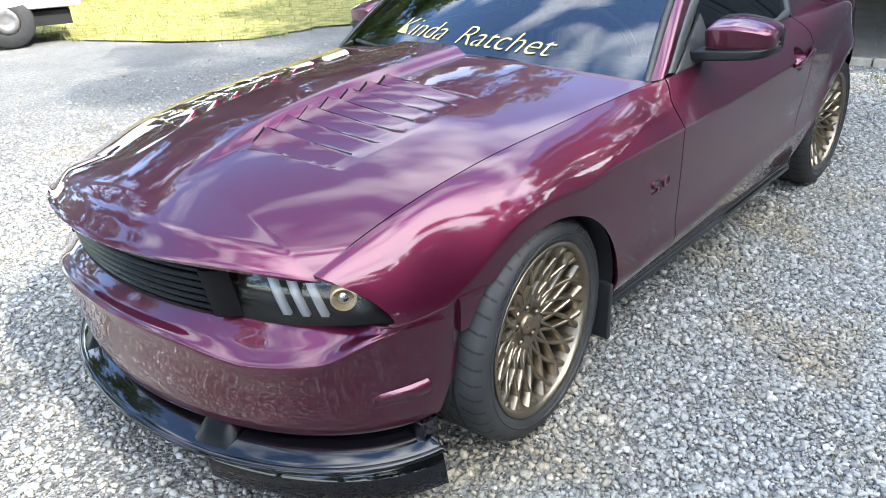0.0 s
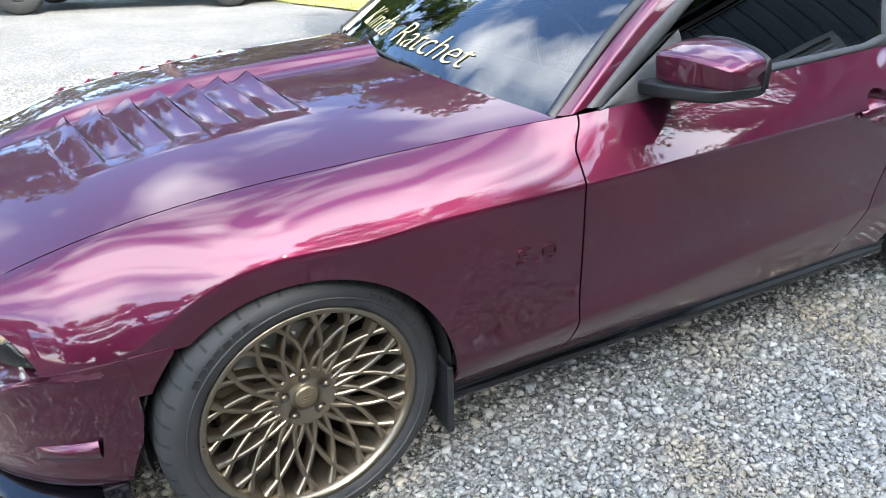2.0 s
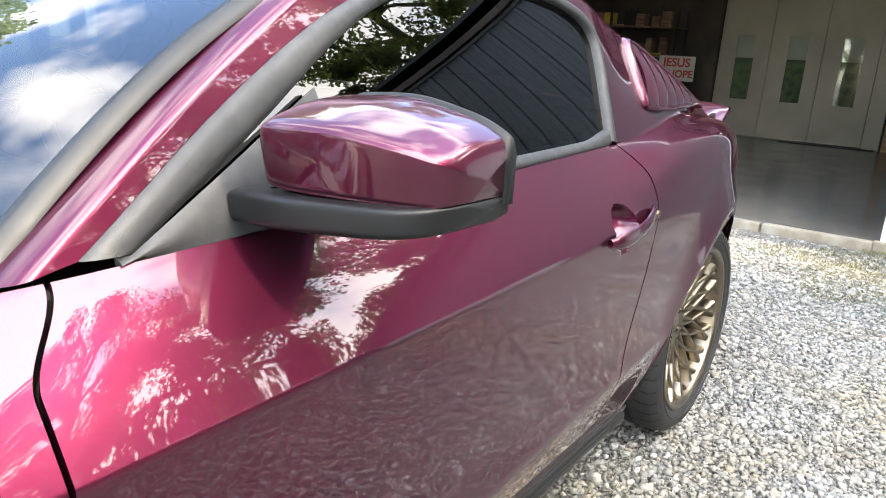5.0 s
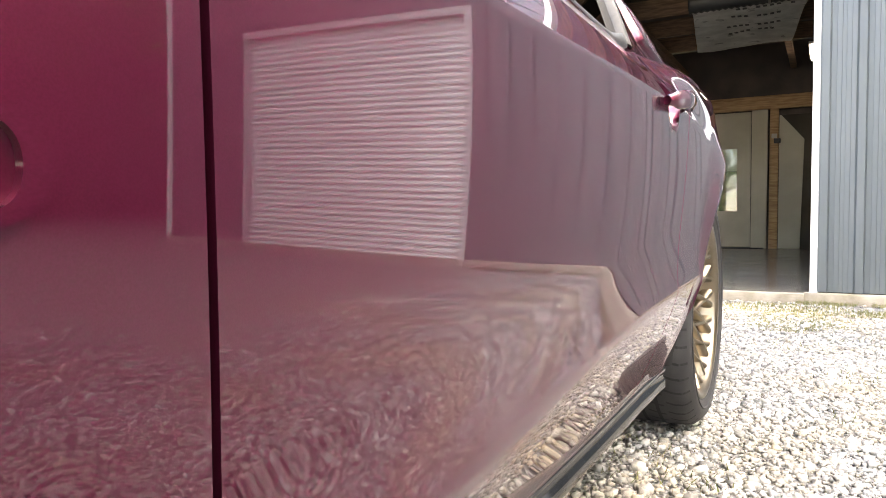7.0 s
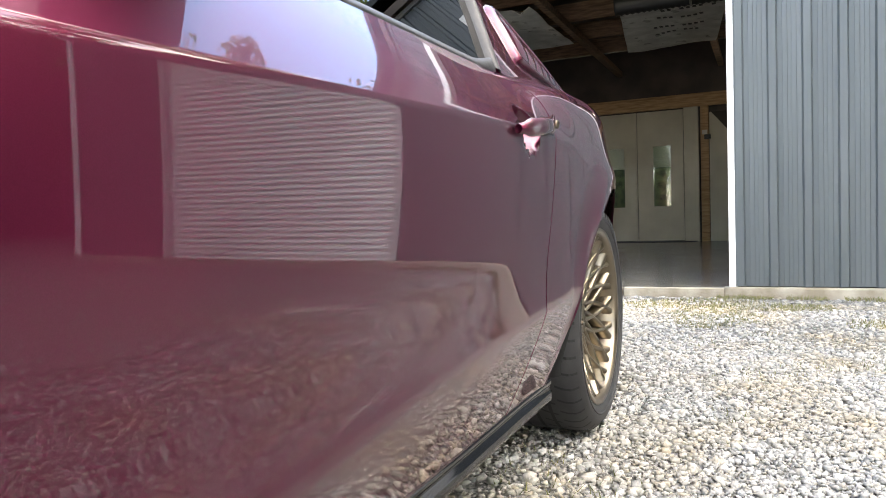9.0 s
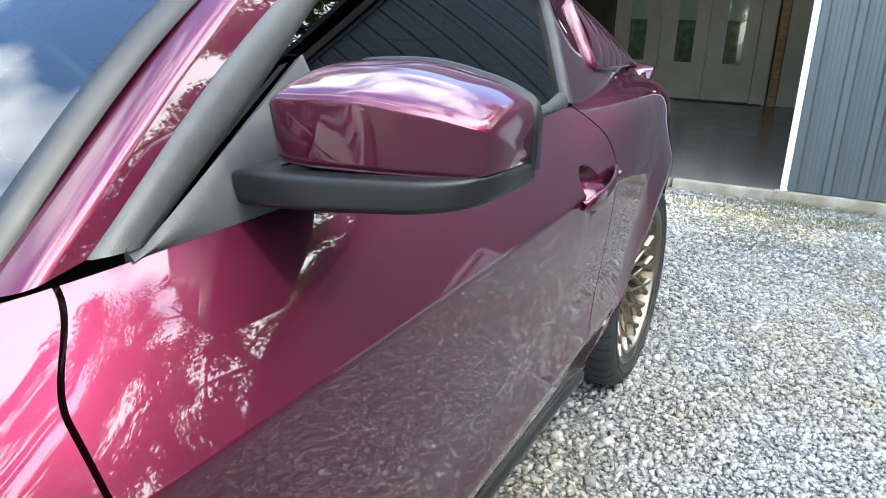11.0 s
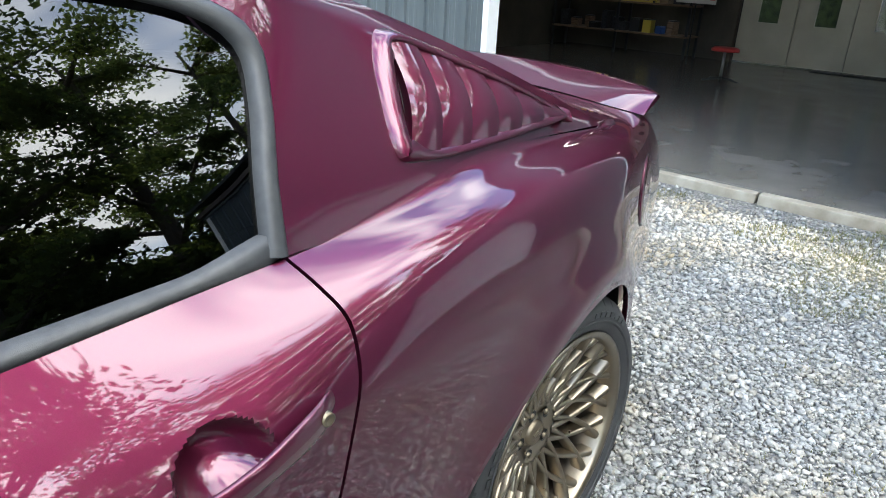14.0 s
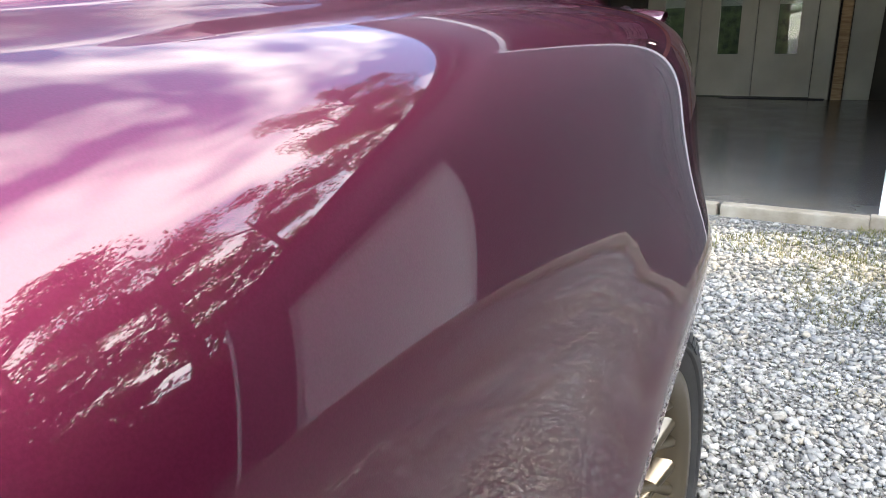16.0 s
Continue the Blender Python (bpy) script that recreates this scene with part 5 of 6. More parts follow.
blades("grass", 24000, -21, -6.5, -4, 22, 0.08, grass_blade, 8, "short dry sunlit grass", lambda x, y: x < turf_edge(y) + 0.3)
blades("weeds", 2600, -0.4, 2.6, 4.6, 6.05, 0.022, moss_m, 9, "low mossy weeds in the gravel by the wall",
       lambda x, y: noise.noise((x * 1.5, y * 1.5, 4)) > 0.12 + 0.35 * max(0, 5.9 - y))
# two worn mossy patches and a thin line of them along the sill
patch = lambda x, y, cx, cy, rx, ry: ((x - cx) / rx) ** 2 + ((y - cy) / ry) ** 2 + 0.7 * noise.noise((x * 6, y * 6, 2)) < 0.85
blades("weeds", 5200, 0.55, 1.9, 4.5, 6.0, 0.013, moss_m, 12, "low olive moss patch in the gravel", lambda x, y: patch(x, y, 1.02, 5.15, 0.30, 0.48) or patch(x, y, 1.58, 5.66, 0.20, 0.20))
blades("weeds", 2200, 1.0, 3.4, 6.05, 6.22, 0.022, moss_m, 13, "thin line of moss at the foot of the metal wall", lambda x, y: noise.noise((x * 3, 1, 8)) > -0.15)
blades("weeds", 900, 0.7, 2.6, -0.2, 4.6, 0.018, moss_m, 10, "scattered tiny weeds in the gravel", lambda x, y: noise.noise((x * 2, y * 2, 9)) > 0.34)

# ---- garage ----
WALL_Y, OPEN_L, OPEN_R, OPEN_T = 6.33, -2.03, 1.085, 3.25
ROLL_L, ROLL_R, ROLL_T = 3.66, 6.52, 2.5
BACK_Y = 14.4
EAVE = 3.75


def ribbed(name, x0, x1, z0, z1, y, label):
    """Ribbed sheet-metal wall face: raised ribs with two low ribs between."""
    xs, dep = [], []
    pitch = 0.229
    k0 = math.floor(x0 / pitch)
    x = k0 * pitch
    prof = [(0.0, 0.0), (0.013, 0.019), (0.032, 0.019), (0.045, 0.0), (0.096, 0.0), (0.101, 0.003), (0.113, 0.003), (0.118, 0.0), (0.156, 0.0), (0.161, 0.003), (0.173, 0.003), (0.178, 0.0)]
    while x < x1:
        for a, d in prof:
            if x0 <= x + a <= x1:
                xs.append(x + a)
                dep.append(d)
        x += pitch
    xs, dep = [x0] + xs + [x1], [0.0] + dep + [0.0]
    P = [[(a, y - d, z) for z in np.linspace(z0, z1, 5)] for a, d in zip(xs, dep)]
    v, f = grid(P, True)
    ob = obj(name, v, f, wall_metal, None, False)
    solid(ob, 0.03)
    return tagged(ob, label, "wall", kind="structure")


lab = "blue-grey ribbed sheet metal garage wall"
metal_wall = ribbed("wall_front", OPEN_R + 0.055, ROLL_L - 0.08, 0.075, EAVE, WALL_Y, lab)
for row_z in (0.45, 1.60, 2.75):
    for k in range(11):
        x = OPEN_R + 0.10 + 0.229 * k
        screw = spun("screw", [(0.0005, 0.007), (0.005, 0.007), (0.0065, 0.004), (0.008, 0.0), (0.008, -0.004)], satin_black, metal_wall, 6)
        screw.matrix_basis = pose(x, WALL_Y - 0.001, row_z + 0.004 * (k % 3), 0, 0, -90)
ribbed("wall_front_far", ROLL_R + 0.08, 7.93, 0.075, EAVE, WALL_Y, lab)
ribbed("wall_front_left", -6.0, OPEN_L - 0.055, 0.075, EAVE, WALL_Y, lab)
ribbed("wall_over_opening", OPEN_L - 0.055, OPEN_R + 0.055, OPEN_T + 0.08, EAVE, WALL_Y, lab)
ribbed("wall_over_rollup", ROLL_L - 0.08, ROLL_R + 0.08, ROLL_T + 0.08, EAVE, WALL_Y, lab)
for nm, lo, hi in (("trim_jamb", (OPEN_R, WALL_Y - 0.028, 0.055), (OPEN_R + 0.055, WALL_Y + 0.12, OPEN_T + 0.08)), ("trim_jamb", (OPEN_L - 0.055, WALL_Y - 0.028, 0.055), (OPEN_L, WALL_Y + 0.12, OPEN_T + 0.08)),
                   ("trim_head", (OPEN_L, WALL_Y - 0.028, OPEN_T), (OPEN_R, WALL_Y + 0.12, OPEN_T + 0.08)), ("trim_jamb", (ROLL_L - 0.08, WALL_Y - 0.028, 0.02), (ROLL_L, WALL_Y + 0.1, ROLL_T + 0.08)),
                   ("trim_jamb", (ROLL_R, WALL_Y - 0.028, 0.02), (ROLL_R + 0.08, WALL_Y + 0.1, ROLL_T + 0.08)), ("trim_head", (ROLL_L, WALL_Y - 0.028, ROLL_T), (ROLL_R, WALL_Y + 0.1, ROLL_T + 0.08)),
                   ("trim_corner", (7.93, WALL_Y - 0.028, 0.02), (8.04, WALL_Y + 0.09, EAVE - 0.02)), ("trim_eave", (-6.0, WALL_Y - 0.06, EAVE - 0.02), (8.06, WALL_Y + 0.02, EAVE + 0.10))):
    at_roll = ROLL_L - 0.1 < lo[0] < ROLL_R + 0.1
    tagged(box(nm, lo, hi, grey_trim if nm == "trim_eave" else roll_trim if at_roll else white_trim, None, 0.004), "grey metal eave trim on the garage" if nm == "trim_eave" else "white metal trim on the garage", "trim", kind="structure")
# roll-up door
roll = thing("door_rollup", "white corrugated roll-up garage door, shut", "door", kind="structure")
nz = 36
for k in range(nz):
    z0, z1 = 0.02 + (ROLL_T - 0.02) * k / nz, 0.02 + (ROLL_T - 0.02) * (k + 1) / nz
    P = [[(x, WALL_Y + 0.05 - d, z0 + (z1 - z0) * q) for q, d in ((0, 0), (0.15, 0.004), (0.35, 0.018), (0.65, 0.018), (0.85, 0.004), (1, 0))] for x in (ROLL_L, ROLL_R)]
    sheet("slat", P, rollup_white, roll, flip=True)
# slab and sill
tagged(box("floor", (-6.0, WALL_Y - 0.0, -0.1), (8.0, BACK_Y + 2, 0.062), slab), "glossy sealed concrete garage floor", "floor", kind="structure")
for k, (a, b, h) in enumerate(((-1.99, -0.62, 0.060), (-0.60, 0.28, 0.054), (0.30, 1.05, 0.058), (1.05, 8.0, 0.068))):
    tagged(box("trim_sill", (a, WALL_Y - 0.10 + 0.012 * (k % 2), -0.06), (b, WALL_Y - 0.003, h), sill_conc, None, 0.008), "worn tan concrete door sill", "sill", kind="structure")
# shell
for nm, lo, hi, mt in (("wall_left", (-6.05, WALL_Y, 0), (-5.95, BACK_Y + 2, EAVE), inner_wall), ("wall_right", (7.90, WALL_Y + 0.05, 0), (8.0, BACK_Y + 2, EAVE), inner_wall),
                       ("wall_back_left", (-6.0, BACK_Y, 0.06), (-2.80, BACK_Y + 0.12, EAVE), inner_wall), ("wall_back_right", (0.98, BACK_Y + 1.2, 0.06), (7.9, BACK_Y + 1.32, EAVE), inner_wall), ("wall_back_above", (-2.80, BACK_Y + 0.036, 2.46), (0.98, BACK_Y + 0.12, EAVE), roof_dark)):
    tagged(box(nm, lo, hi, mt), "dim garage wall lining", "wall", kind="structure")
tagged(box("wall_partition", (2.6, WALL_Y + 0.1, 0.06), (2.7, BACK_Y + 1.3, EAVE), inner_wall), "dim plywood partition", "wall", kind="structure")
tagged(box("ceiling", (-6.1, WALL_Y - 0.12, EAVE + 0.02), (8.05, BACK_Y + 2.1, EAVE + 0.10), roof_dark), "dark underside of the metal roof", "ceiling", kind="structure")
rp = [[(x, y, EAVE + 0.16 + 1.5 * (1 - abs(y - 10.2) / 4.2)) for y in (WALL_Y - 0.12, 10.2, 14.6)] for x in (-6.3, 8.25)]
tagged(solid(sheet("roof", rp, wall_metal, flip=True), 0.05), "grey sheet metal garage roof", "roof", kind="structure")
for k in range(6):
    y = WALL_Y + 0.7 + 1.1 * k
    tagged(box("trim_rafter", (-5.9, y, 3.35), (2.6, y + 0.045, 3.60), wood_old), "dark timber roof rafter", "beam", kind="structure")
for x in (-3.5, -1.2, 0.6):
    tagged(box("trim_purlin", (x, WALL_Y + 0.2, 3.24), (x + 0.09, BACK_Y - 0.1, 3.34), wood_old), "dark timber purlin", "beam", kind="structure")
tagged(box("trim_header", (-4.0, BACK_Y - 0.10, 2.56), (1.9, BACK_Y - 0.02, 2.80), wood), "pine header beam over the doors", "beam", kind="structure")
# flexible duct slung under the purlins
duct = thing("air_duct", "black ribbed flexible air duct under the roof timbers", "duct", (0.6, 9.1, 3.115))
spun("hose", [(0.0005, -0.85)] + [(0.125 - 0.014 * (k % 2), -0.85 + 0.0325 * k) for k in range(53)] + [(0.0005, 0.84)], satin_black, duct, 20, flip=True)
spun("clamp", [(0.120, -0.014), (0.129, -0.012), (0.129, 0.012), (0.120, 0.014)], steel, duct, 24, flip=True)
# white back doors with narrow windows
DX = (-2.62, -1.74, -0.88, -0.03)
for k in range(3):
    x0, x1 = DX[k] + 0.006, DX[k + 1] - 0.006
    d = thing("door_panel", "cream painted door leaf with a narrow window", "door", group="back doors of the garage", kind="structure")
    wx0, wx1 = x0 + 0.29, x0 + 0.61
    z0, z1, z2, z3 = 0.085, 0.74, 1.88, 2.54
    for nm, lo, hi in (("stile", (x0, 0, z0), (wx0, 0.05, z3)), ("stile", (wx1, 0, z0), (x1, 0.05, z3)), ("rail", (wx0, 0, z0), (wx1, 0.05, z1)), ("rail", (wx0, 0, z2), (wx1, 0.05, z3))):
        box(nm, (lo[0], BACK_Y + lo[1] - 0.02, lo[2]), (hi[0], BACK_Y + hi[1] - 0.02, hi[2]), door_cream, d)
    box("pane", (wx0, BACK_Y - 0.004, z1), (wx1, BACK_Y + 0.002, z2), glass_clear, d)
    box("blind", (wx0, BACK_Y + 0.006, 1.48), (wx1, BACK_Y + 0.012, z2), blind_cloth, d)
# Added dark strips: block daylight so the door seams read as shade.
for x in DX:
    tagged(box("trim_seam_dark", (x - 0.03, BACK_Y + 0.032, 0.085), (x + 0.03, BACK_Y + 0.045, 2.56), cavity), "added strip that keeps the door seam dark", "strip", kind="structure")
# Two added pieces that stop daylight leaking in between post and board.
tagged(box("wall_back_mid", (-0.03, BACK_Y + 0.06, 0.06), (0.98, BACK_Y + 0.16, EAVE), inner_wall), "added dark lining that stops light leaking beside the back doors", "wall", kind="structure")
tagged(box("wall_back_return", (0.98, BACK_Y + 0.06, 0.06), (1.06, BACK_Y + 1.2, EAVE), inner_wall), "added dark lining that stops light leaking beside the back doors", "wall", kind="structure")
tagged(box("trim_post", (-0.02, BACK_Y - 0.08, 0.06), (0.24, BACK_Y + 0.05, 2.56), door_cream, None, 0.004), "cream door post", "post", kind="structure")
tagged(box("trim_stud", (0.28, BACK_Y - 0.12, 0.06), (0.42, BACK_Y + 0.0, 2.56), wood, None, 0.006), "bare pine stud", "post", kind="structure")
tagged(box("trim_door_threshold", (-1.3, BACK_Y - 0.28, 0.062), (0.2, BACK_Y - 0.03, 0.075), cavity), "black rubber threshold mat", "mat", kind="structure")
# partition board with a cut corner
pb = [(0.43, 0.065), (0.78, 0.065), (0.83, 2.0), (0.46, 2.44), (0.43, 2.44)]
bm = bmesh.new()
f = bm.faces.new([bm.verts.new((x, BACK_Y - 0.06, z)) for x, z in pb])
ex = bmesh.ops.extrude_face_region(bm, geom=[f])
for v in ex["geom"]:
    if isinstance(v, bmesh.types.BMVert):
        v.co.y += 0.03
bmesh.ops.recalc_face_normals(bm, faces=bm.faces)
tagged(part("wall_board", bm, door_cream), "cream board with a cut corner beside the stud", "board", kind="structure")
cm = thing("wall_camera", "small dark device on the pine stud", "device", (0.40, BACK_Y - 0.16, 1.98))
box("body", (-0.05, -0.06, -0.04), (0.06, 0.04, 0.04), satin_black, cm, 0.01)
box("bracket", (-0.09, 0.0, 0.05), (0.0, 0.03, 0.13), white_plate, cm, 0.006)
# daylight beyond the back windows
tagged(box("backdrop_shrubs", (-4, BACK_Y + 3.5, 0), (2, BACK_Y + 3.6, 2.9), hedge_m), "green growth behind the back windows", "backdrop", kind="structure")

# plastic sheets hung under the rafters
def hung_sheet(x0, x1, y0, y1, z, seed, skew=1.0):
    P = []
    for i in range(17):
        row = []
        for j in range(9):
            x, y = x0 + (x1 - x0) * i / 16 - 0.35 * (j / 8) * skew, y0 + (y1 - y0) * j / 8
            row.append((x, y, z + 0.06 * noise.noise((x * 1.7, y * 1.7, seed)) - 0.07 * (j == 0) * (i % 5 == 0)))
        P.append(row)
    return tagged(solid(sheet("plastic_sheet", P, foil), 0.004), "wrinkled translucent plastic sheet hung under the rafters", "sheet", group="sheets under the roof")


printed = hung_sheet(-0.24, 1.05, 9.1, 11.9, 3.19, 1)
for r_ in range(4):
    for k in range(9):
        if (k * 7 + r_ * 3) % 5 == 4:
            continue
        x, y = 0.18 + 0.075 * k - 0.1 * r_, 9.75 + 0.42 * r_
        z = 3.19 + 0.06 * noise.noise((x * 1.7, y * 1.7, 1)) - 0.016
        tagged(box("print_mark", (x, y, z - 0.004), (x + 0.045, y + 0.07, z), satin_black, printed), "small black printed mark")
hung_sheet(-3.0, -1.23, 8.8, 11.0, 3.19, 5, 0.0)
# ceiling lights
for k, (x, y, z) in enumerate(((0.98, 12.6, 3.12), (-2.0, 8.4, 3.14), (-3.9, 12.0, 3.14))):
    fx_ = thing("ceiling_light", "bright tube light hung under the rafters", "light", (x, y, z), group="garage lights")
    box("housing", (-0.06, -0.55, 0.02), (0.06, 0.55, 0.06), white_trim, fx_, 0.006)
    em = bpy.data.materials.new("tube_glow")
    em.use_nodes = True
    em.node_tree.nodes["Principled BSDF"].inputs["Emission Color"].default_value = (1, 0.93, 0.8, 1)
    em.node_tree.nodes["Principled BSDF"].inputs["Emission Strength"].default_value = 1.3
    box("tube", (-0.04, -0.53, -0.015), (0.04, 0.53, 0.02), em, fx_, 0.01)
    box("hanger", (-0.01, -0.3, 0.06), (0.01, -0.28, 3.78 - z), cavity, fx_)
    box("hanger", (-0.01, 0.3, 0.06), (0.01, 0.32, 3.78 - z), cavity, fx_)

# workbench shelves along the back left with stored things
shelf = thing("storage_shelf", "dark steel shelf crowded with tools and boxes", "shelf", (-4.5, BACK_Y - 0.55, 0.062))
for x in (-1.3, 0.0, 1.3):
    for y in (-0.25, 0.25):
        box("post", (x - 0.02, y - 0.02, 0), (x + 0.02, y + 0.02, 2.2), satin_black, shelf)
for z in (0.35, 0.85, 1.35, 1.85):
    box("board", (-1.32, -0.27, z), (1.32, 0.27, z + 0.03), wood_old, shelf)
rng = random.Random(5)
for k in range(44):
    z = (0.38, 0.88, 1.38, 1.88)[k % 4]
    x = -1.2 + 2.4 * ((k // 4) + rng.random() * 0.5) / 11.2
    w, h, dd = rng.uniform(0.05, 0.10), rng.uniform(0.08, 0.3), rng.uniform(0.06, 0.15)
    mt = (red_plastic, satin_black, wood_old, satin_black, wood_old, yellow_plastic, satin_black, cabin_cloth, satin_black, wood_old, blue_plastic, cabin_cloth)[rng.randrange(12)]
    b = thing("storage_box", "small tool box or can on the crowded shelf", "box", (-4.5 + x, BACK_Y - 0.6 + rng.uniform(-0.08, 0.1), 0.062 + z), rng.uniform(-12, 12), group="things on the shelf")
    box("case", (-w, -dd, 0), (w, dd, h), mt, b, 0.008)
    box("lid", (-w * 0.96, -dd * 0.96, h), (w * 0.96, dd * 0.96, h + 0.018), satin_black if k % 3 else mt, b, 0.005)
for k, (x, y, z, l, mt) in enumerate(((-4.1, 13.66, 1.44, 1.3, yellow_plastic), (-4.4, 13.66, 0.94, 1.0, yellow_plastic), (-4.7, 13.66, 1.94, 0.9, wood))):
    q = thing("level_bar", "long bar lying across the shelf front", "tool", (x, y, z))
    box("bar", (-l / 2, -0.02, -0.03), (l / 2, 0.02, 0.03), mt, q, 0.006)
    box("end_cap", (l / 2, -0.022, -0.032), (l / 2 + 0.03, 0.022, 0.032), satin_black, q, 0.004)
chair = thing("stool", "small red-topped wheeled shop stool on the floor", "stool", (-1.75, 11.3, 0.062))
tube("post", [(0, 0, 0.06), (0, 0, 0.42)], 0.02, steel, chair)
for k in range(5):
    a = k * 1.2566
    tube("leg", [(0, 0, 0.08), (0.24 * math.cos(a), 0.24 * math.sin(a), 0.04)], 0.014, satin_black, chair, 6)
sd = spun("seat", [(0.0005, 0.05), (0.15, 0.05), (0.18, 0.03), (0.18, 0.0), (0.0005, 0.0)], red_plastic, chair, 28)
sd.matrix_basis = pose(0, 0, 0.42, 0, -90, 0)
# sign
sg_ = thing("sign", "white board sign with red capital letters", "sign", (-2.91, 13.0, 1.21))
box("board", (-0.32, 0, -0.21), (0.32, 0.012, 0.21), white_plate, sg_, 0.002)
lettering("lettering", "JESUS", 0.20, decal_red, sg_, pose(0, -0.003, 0.095, 90), 0.002, bold=0.006)
lettering("lettering", "IS HOPE", 0.17, decal_red, sg_, pose(0, -0.003, -0.095, 90), 0.002, bold=0.006)
tube("stand", [(0, 0.03, -1.148), (0, 0.03, 0.1)], 0.012, satin_black, sg_, 6)
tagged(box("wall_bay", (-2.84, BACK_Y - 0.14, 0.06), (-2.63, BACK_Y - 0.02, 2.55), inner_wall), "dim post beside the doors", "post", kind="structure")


# ---- trees ----
def tree(height, crown_r, seed, leaves=5200, leaf=0.14):
    rng = np.random.default_rng(seed)
    t = thing("tree", "leafy tree out of view round the drive, for shade and reflections", "tree", group="trees round the drive")
    trunk = [(0.25 * noise.noise((seed, z * 0.3, 0)), 0.25 * noise.noise((seed, z * 0.3, 7)), z) for z in np.linspace(-0.1, height * 0.9, 10)]
    tr = tube("trunk", trunk, 0.02 * height + 0.05, bark, t, 10, taper=0.04)
    cent = []
    for k in range(26):
        h = height * (0.22 + 0.72 * rng.random())
        a = rng.uniform(0, 6.283)
        rad = crown_r * (0.45 + 0.6 * rng.random()) * (1 - 0.65 * max(0, (h / height - 0.55) / 0.45))
        b = np.array((math.cos(a) * rad, math.sin(a) * rad, h + 0.12 * rad))
        s = np.array((0, 0, h - 0.25 * rad))
        m = (s + b) / 2 + (0, 0, 0.08 * rad)
        tube("limb", [s, m, b], 0.006 * height, bark, tr, 5, taper=0.012, cap=False)
        for q in (0.45, 0.65, 0.85, 1.0):
            cent.append((s * (1 - q) + b * q + rng.normal(0, 0.25, 3), 0.35 + 0.5 * rng.random() * crown_r / 3))
    V, F = [], []
    for k in range(leaves):
        c, r = cent[rng.integers(len(cent))]
        d = rng.normal(0, 1, 3)
        d = d / np.linalg.norm(d) * r * rng.random() ** 0.4 * (1, 1, 0.6)
        p = c + d
        u = rng.normal(0, 1, 3)
        u /= np.linalg.norm(u)
        w = np.cross(u, rng.normal(0, 1, 3))
        w /= np.linalg.norm(w)
        s = leaf * rng.uniform(0.6, 1.4)
        n = len(V)
        V += [p - u * s, p + w * s * 0.5, p + u * s, p - w * s * 0.5]
        F.append((n, n + 1, n + 2, n + 3))
    obj("crown", V, F, leaf_m, t, False)
    return t


kinds = [tree(13.0, 4.2, 11, 8000), tree(11.0, 3.8, 12, 5500), tree(15.0, 4.8, 13, 8500)]
airy = tree(14.8, 5.2, 31, 28000, 0.085)
airy.matrix_basis = pose(15.0, 9.5, 0) @ Matrix.Diagonal((1.1, 1.1, 1.1, 1))
for k, (x, y) in enumerate(((16.5, 14.5), (14.6, 5.2))):
    copy_thing(airy, pose(x, y, 0, 0, 0, 100 + 80 * k) @ Matrix.Diagonal((1.1, 1.1, 1.1, 1)))
# the last four are unseen and added to keep the sun off the car
for k, (x, y) in enumerate(((9.5, 18.6), (6.6, 18.4), (12.5, 17.0), (16.0, 20.0), (21.0, 0.6), (22.5, 4.2), (20.5, -3.0), (19.5, 2.6))):
    copy_thing(airy, pose(x, y, 0, 0, 0, 40 + 75 * k) @ Matrix.Diagonal((1.15, 1.15, 1.0 if y < 12 else 1.4 if x < 10 else 0.68, 1)))
shrub = tree(5.0, 2.4, 21, 6000)
shrub.matrix_basis = pose(17, -13.5, 0)
spots = [(17.5, -2.0, 2), (18.5, 4.0, 0), (28, 15.5, 1), (16, -14, 0), (9, -15, 1), (2, -18, 2), (-7, -19, 0), (-15, -15, 1), (12, -19, 2), (-4, 34, 1), (-24, 30, 2), (-34, 16, 0), (-38, 2, 1), (-30, 38, 0), (-40, -12, 2),
         (-9, -9, 1), (-14, -5, 0), (-4, -13, 2), (-23, 9, 2), (-21, 17, 0), (-27, -3, 2), (-17, 25, 1), (-20, -9, 2), (-18, 11, 0), (-22, 13, 2), (-26, 14, 1), (-19.5, 6.5, 1), (-25, 5, 0), (-30, 10, 2), (-16, 17, 0), (-13, 21, 2), (-28, 20, 1), (-24, 1.5, 2)]
# unseen rows towards the sun, added to keep the car in shade
spots += [(17.2 + 1.2 * math.sin(k * 1.7), -7.0 + 2.1 * k, (2, 0, 2)[k % 3]) for k in range(7)]
spots += [(20.5 + 1.2 * math.sin(k * 2.3), -8.0 + 2.4 * k, (2, 2, 0)[k % 3]) for k in range(6)]
spots += [(15.5, 19, 1), (19, 16.5, 1), (23, 13, 1), (24, 20, 1), (27, 9, 0), (21, 7.0, 1), (22.5, 10.5, 1), (20, 13, 1), (14, 11.5, 1), (17.0, 14.5, 1), (17.5, 9, 1), (13, 18.5, 1)]
spots += [(14.6, 2.0, 1)]
# a farther unseen row, added to close gaps in that shade
spots += [(24.5 + 1.0 * math.sin(k * 1.9), -13.0 + 2.2 * k, (2, 2, 0)[k % 3]) for k in range(11)]
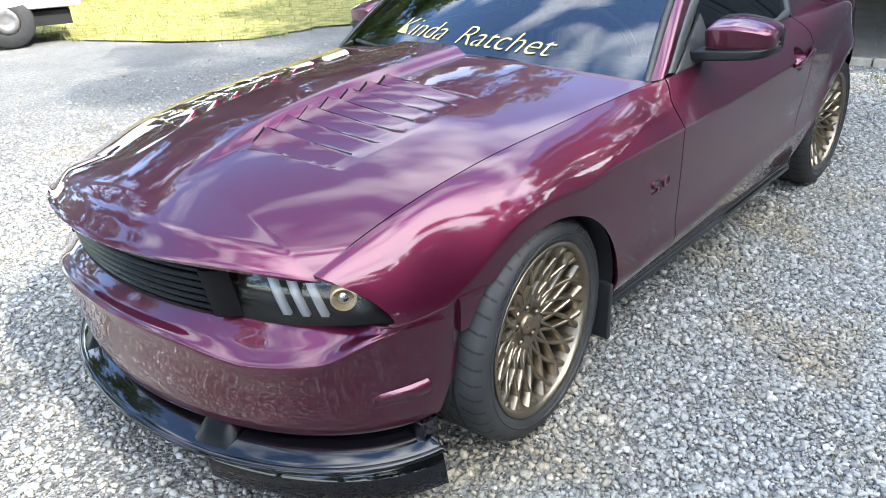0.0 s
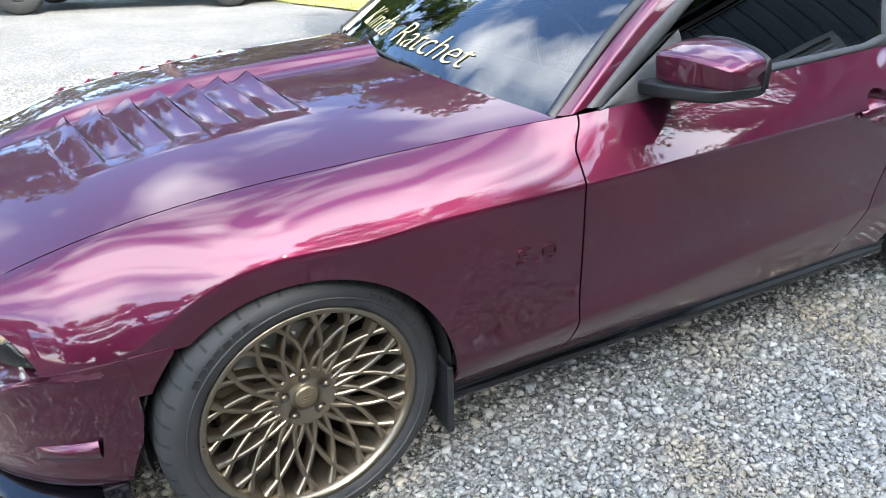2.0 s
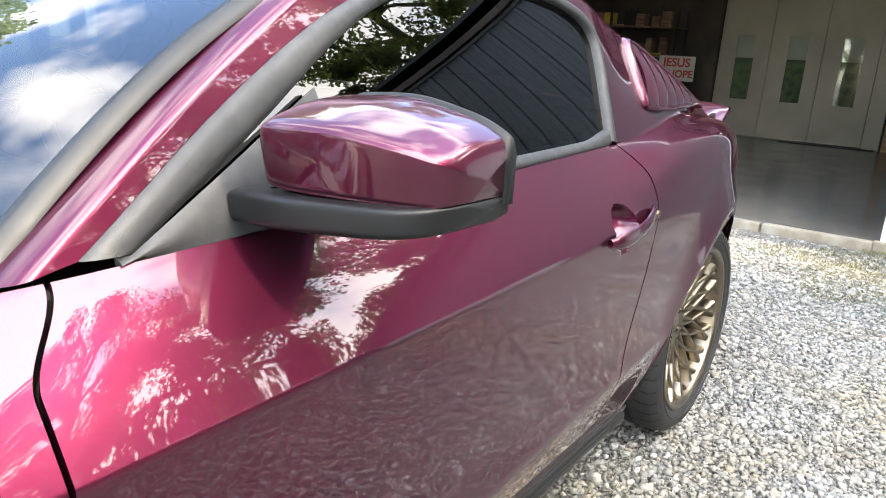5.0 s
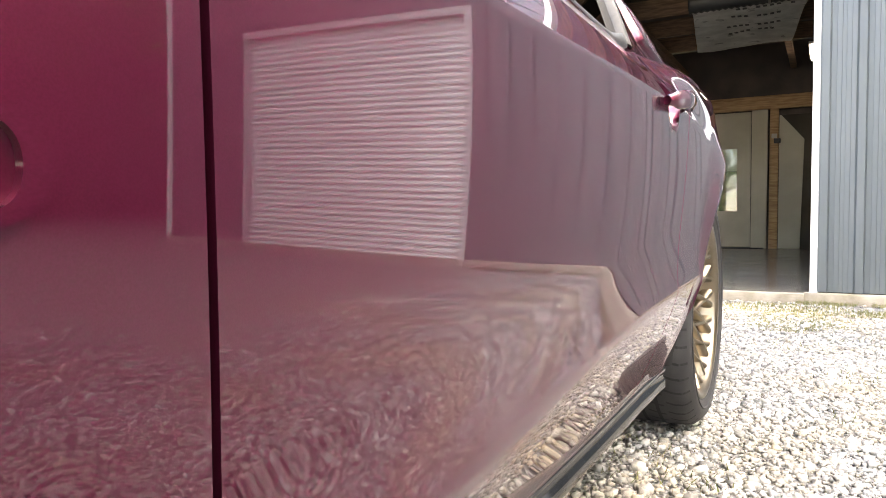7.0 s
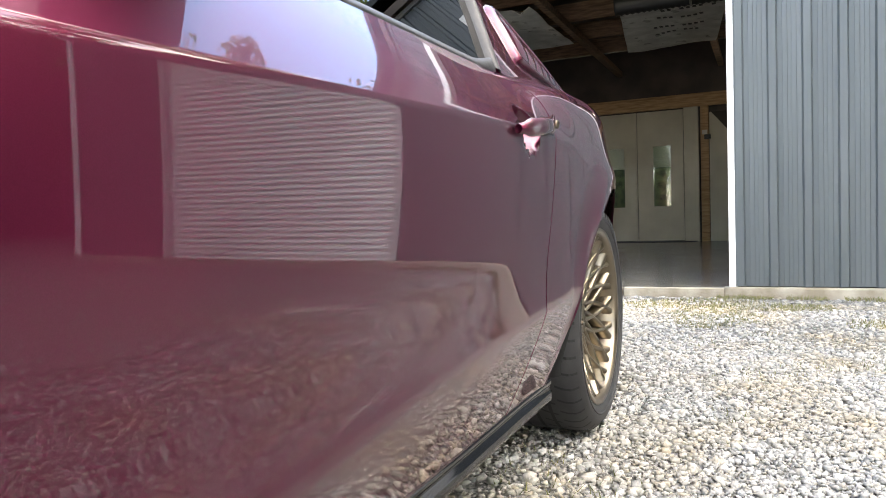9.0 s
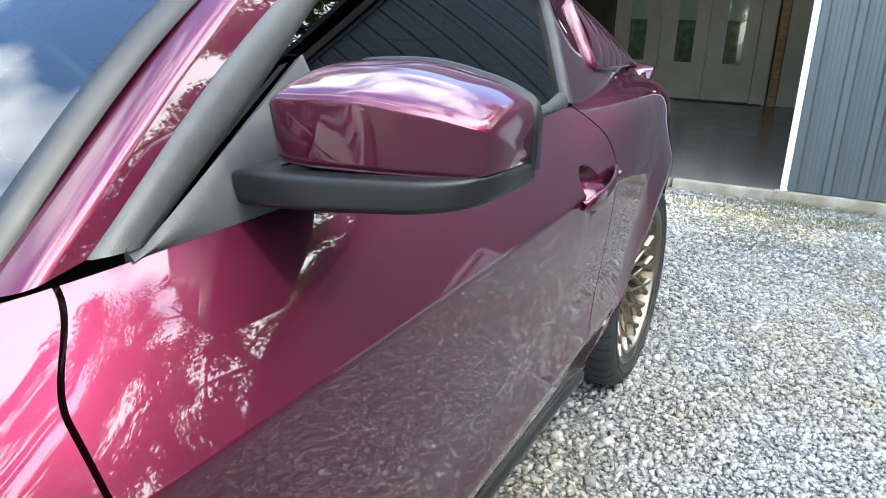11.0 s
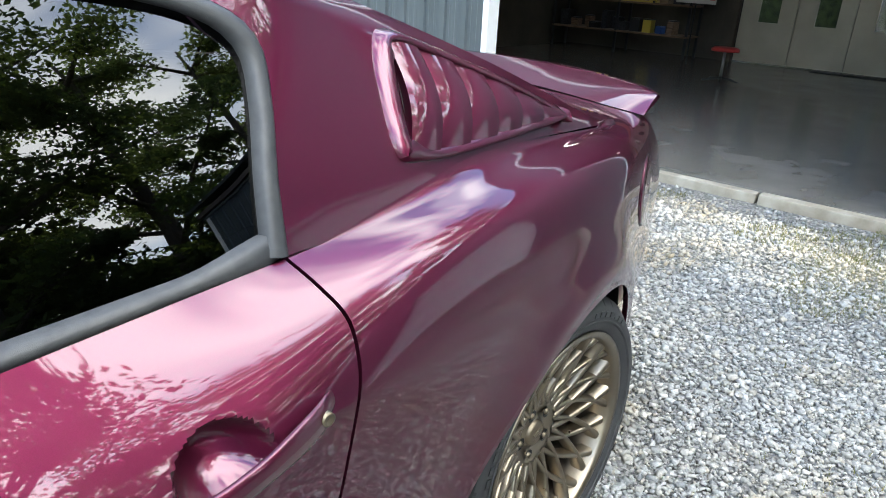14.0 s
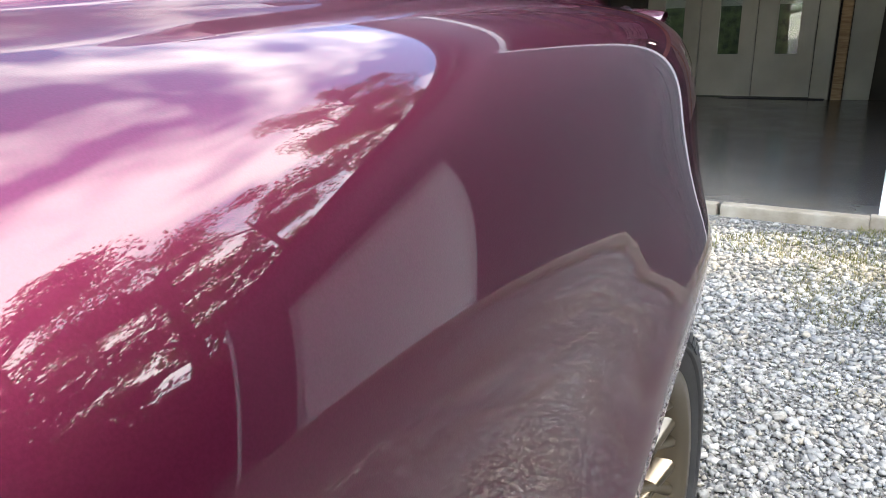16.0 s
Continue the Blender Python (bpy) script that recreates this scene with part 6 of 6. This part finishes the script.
for k, (x, y, i) in enumerate(spots):
    m = pose(x, y, 0, 0, 0, 47 * k)
    m = m @ Matrix.Diagonal((1.15, 1.15, 1.0 if i == 2 else 1.12, 1)) if x > 16 and y < 7 else m
    m = m @ Matrix.Diagonal((1, 1, 1.0 if x > 23 and y < 12 else 0.80 if y < 11.8 else 0.74, 1)) if x > 8 else m
    m = m @ Matrix.Diagonal((1.25, 1.25, 1.5, 1)) if x < -12 and y > 0 else m
    if k in (0, 1, 2):
        kinds[i].matrix_basis = m
    else:
        copy_thing(kinds[i], m)

# unseen shrubs, added to block light under the crowns
for k in range(13):
    copy_thing(shrub, pose(18.5 + 1.6 * math.sin(k * 2.1), -12.0 + 2.7 * k, 0, 0, 0, 70 * k))
for k in range(9):
    copy_thing(shrub, pose(22.5 + 1.2 * math.sin(k * 1.3), 4.0 + 2.5 * k, 0, 0, 0, 40 + 50 * k))
# sunk shrubs, added to hide sunlit ground between the trunks
for x, y, a in ((17.4, 7.2, 15), (16.6, 8.9, 130), (16.0, 10.6, 250), (15.0, 12.0, 80), (18.6, 13.2, 200)):
    copy_thing(shrub, pose(x, y, -1.05, 0, 0, a))

# ---- vehicles parked beyond the car ----
def far_vehicle(name, label, at, turn, mt, length=4.9, high=False):
    v = thing(name, label, "vehicle", at, turn)
    h0 = 0.52 if high else 0.34
    box("bumper", (-length / 2 - 0.08, -0.9, h0), (-length / 2 + 0.14, 0.9, h0 + 0.22), mt if high else satin_black, v, 0.04)
    box("body", (-length / 2, -0.92, h0 + 0.02), (length / 2, 0.92, 1.05 + (0.15 if high else 0)), mt, v, 0.09)
    box("cabin", (-length * 0.18, -0.80, 1.0), (length * 0.30, 0.80, 1.75 if high else 1.5), glass_tint, v, 0.14)
    box("roof", (-length * 0.13, -0.72, 1.72 if high else 1.47), (length * 0.26, 0.72, 1.80 if high else 1.53), mt, v, 0.03)
    box("underbody", (-length / 2 + 0.2, -0.75, 0.28), (length / 2 - 0.2, 0.75, 0.5), cavity, v)
    for k in range(4):
        box("vent", (-length / 2 - 0.085, -0.35, h0 + 0.05 + 0.035 * k), (-length / 2 - 0.079, 0.35, h0 + 0.065 + 0.035 * k), satin_black, v)
    r = 0.40 if high else 0.35
    for x in (-length * 0.31, length * 0.30):
        for y in (-0.80, 0.80):
            w = thing("wheel", "black wheel of the parked vehicle", "wheel")
            w.parent = v
            ty = spun("tyre", [(0.2, -0.11), (r - 0.03, -0.12), (r, -0.08), (r, 0.08), (r - 0.03, 0.12), (0.2, 0.11)], rubber, w, 28, flip=True)
            spun("rim", [(0.0005, 0.06), (0.1, 0.05), (0.2, 0.10), (0.205, -0.1)], steel, w, 24, flip=True)
            w.matrix_basis = pose(x, y, r, 0, 0, 90 if y > 0 else -90)
    return v


far_vehicle("pickup_truck", "white pickup truck parked on the sunny drive", (-12.1, 0.9, 0), 71, truck_white, 5.6, True)
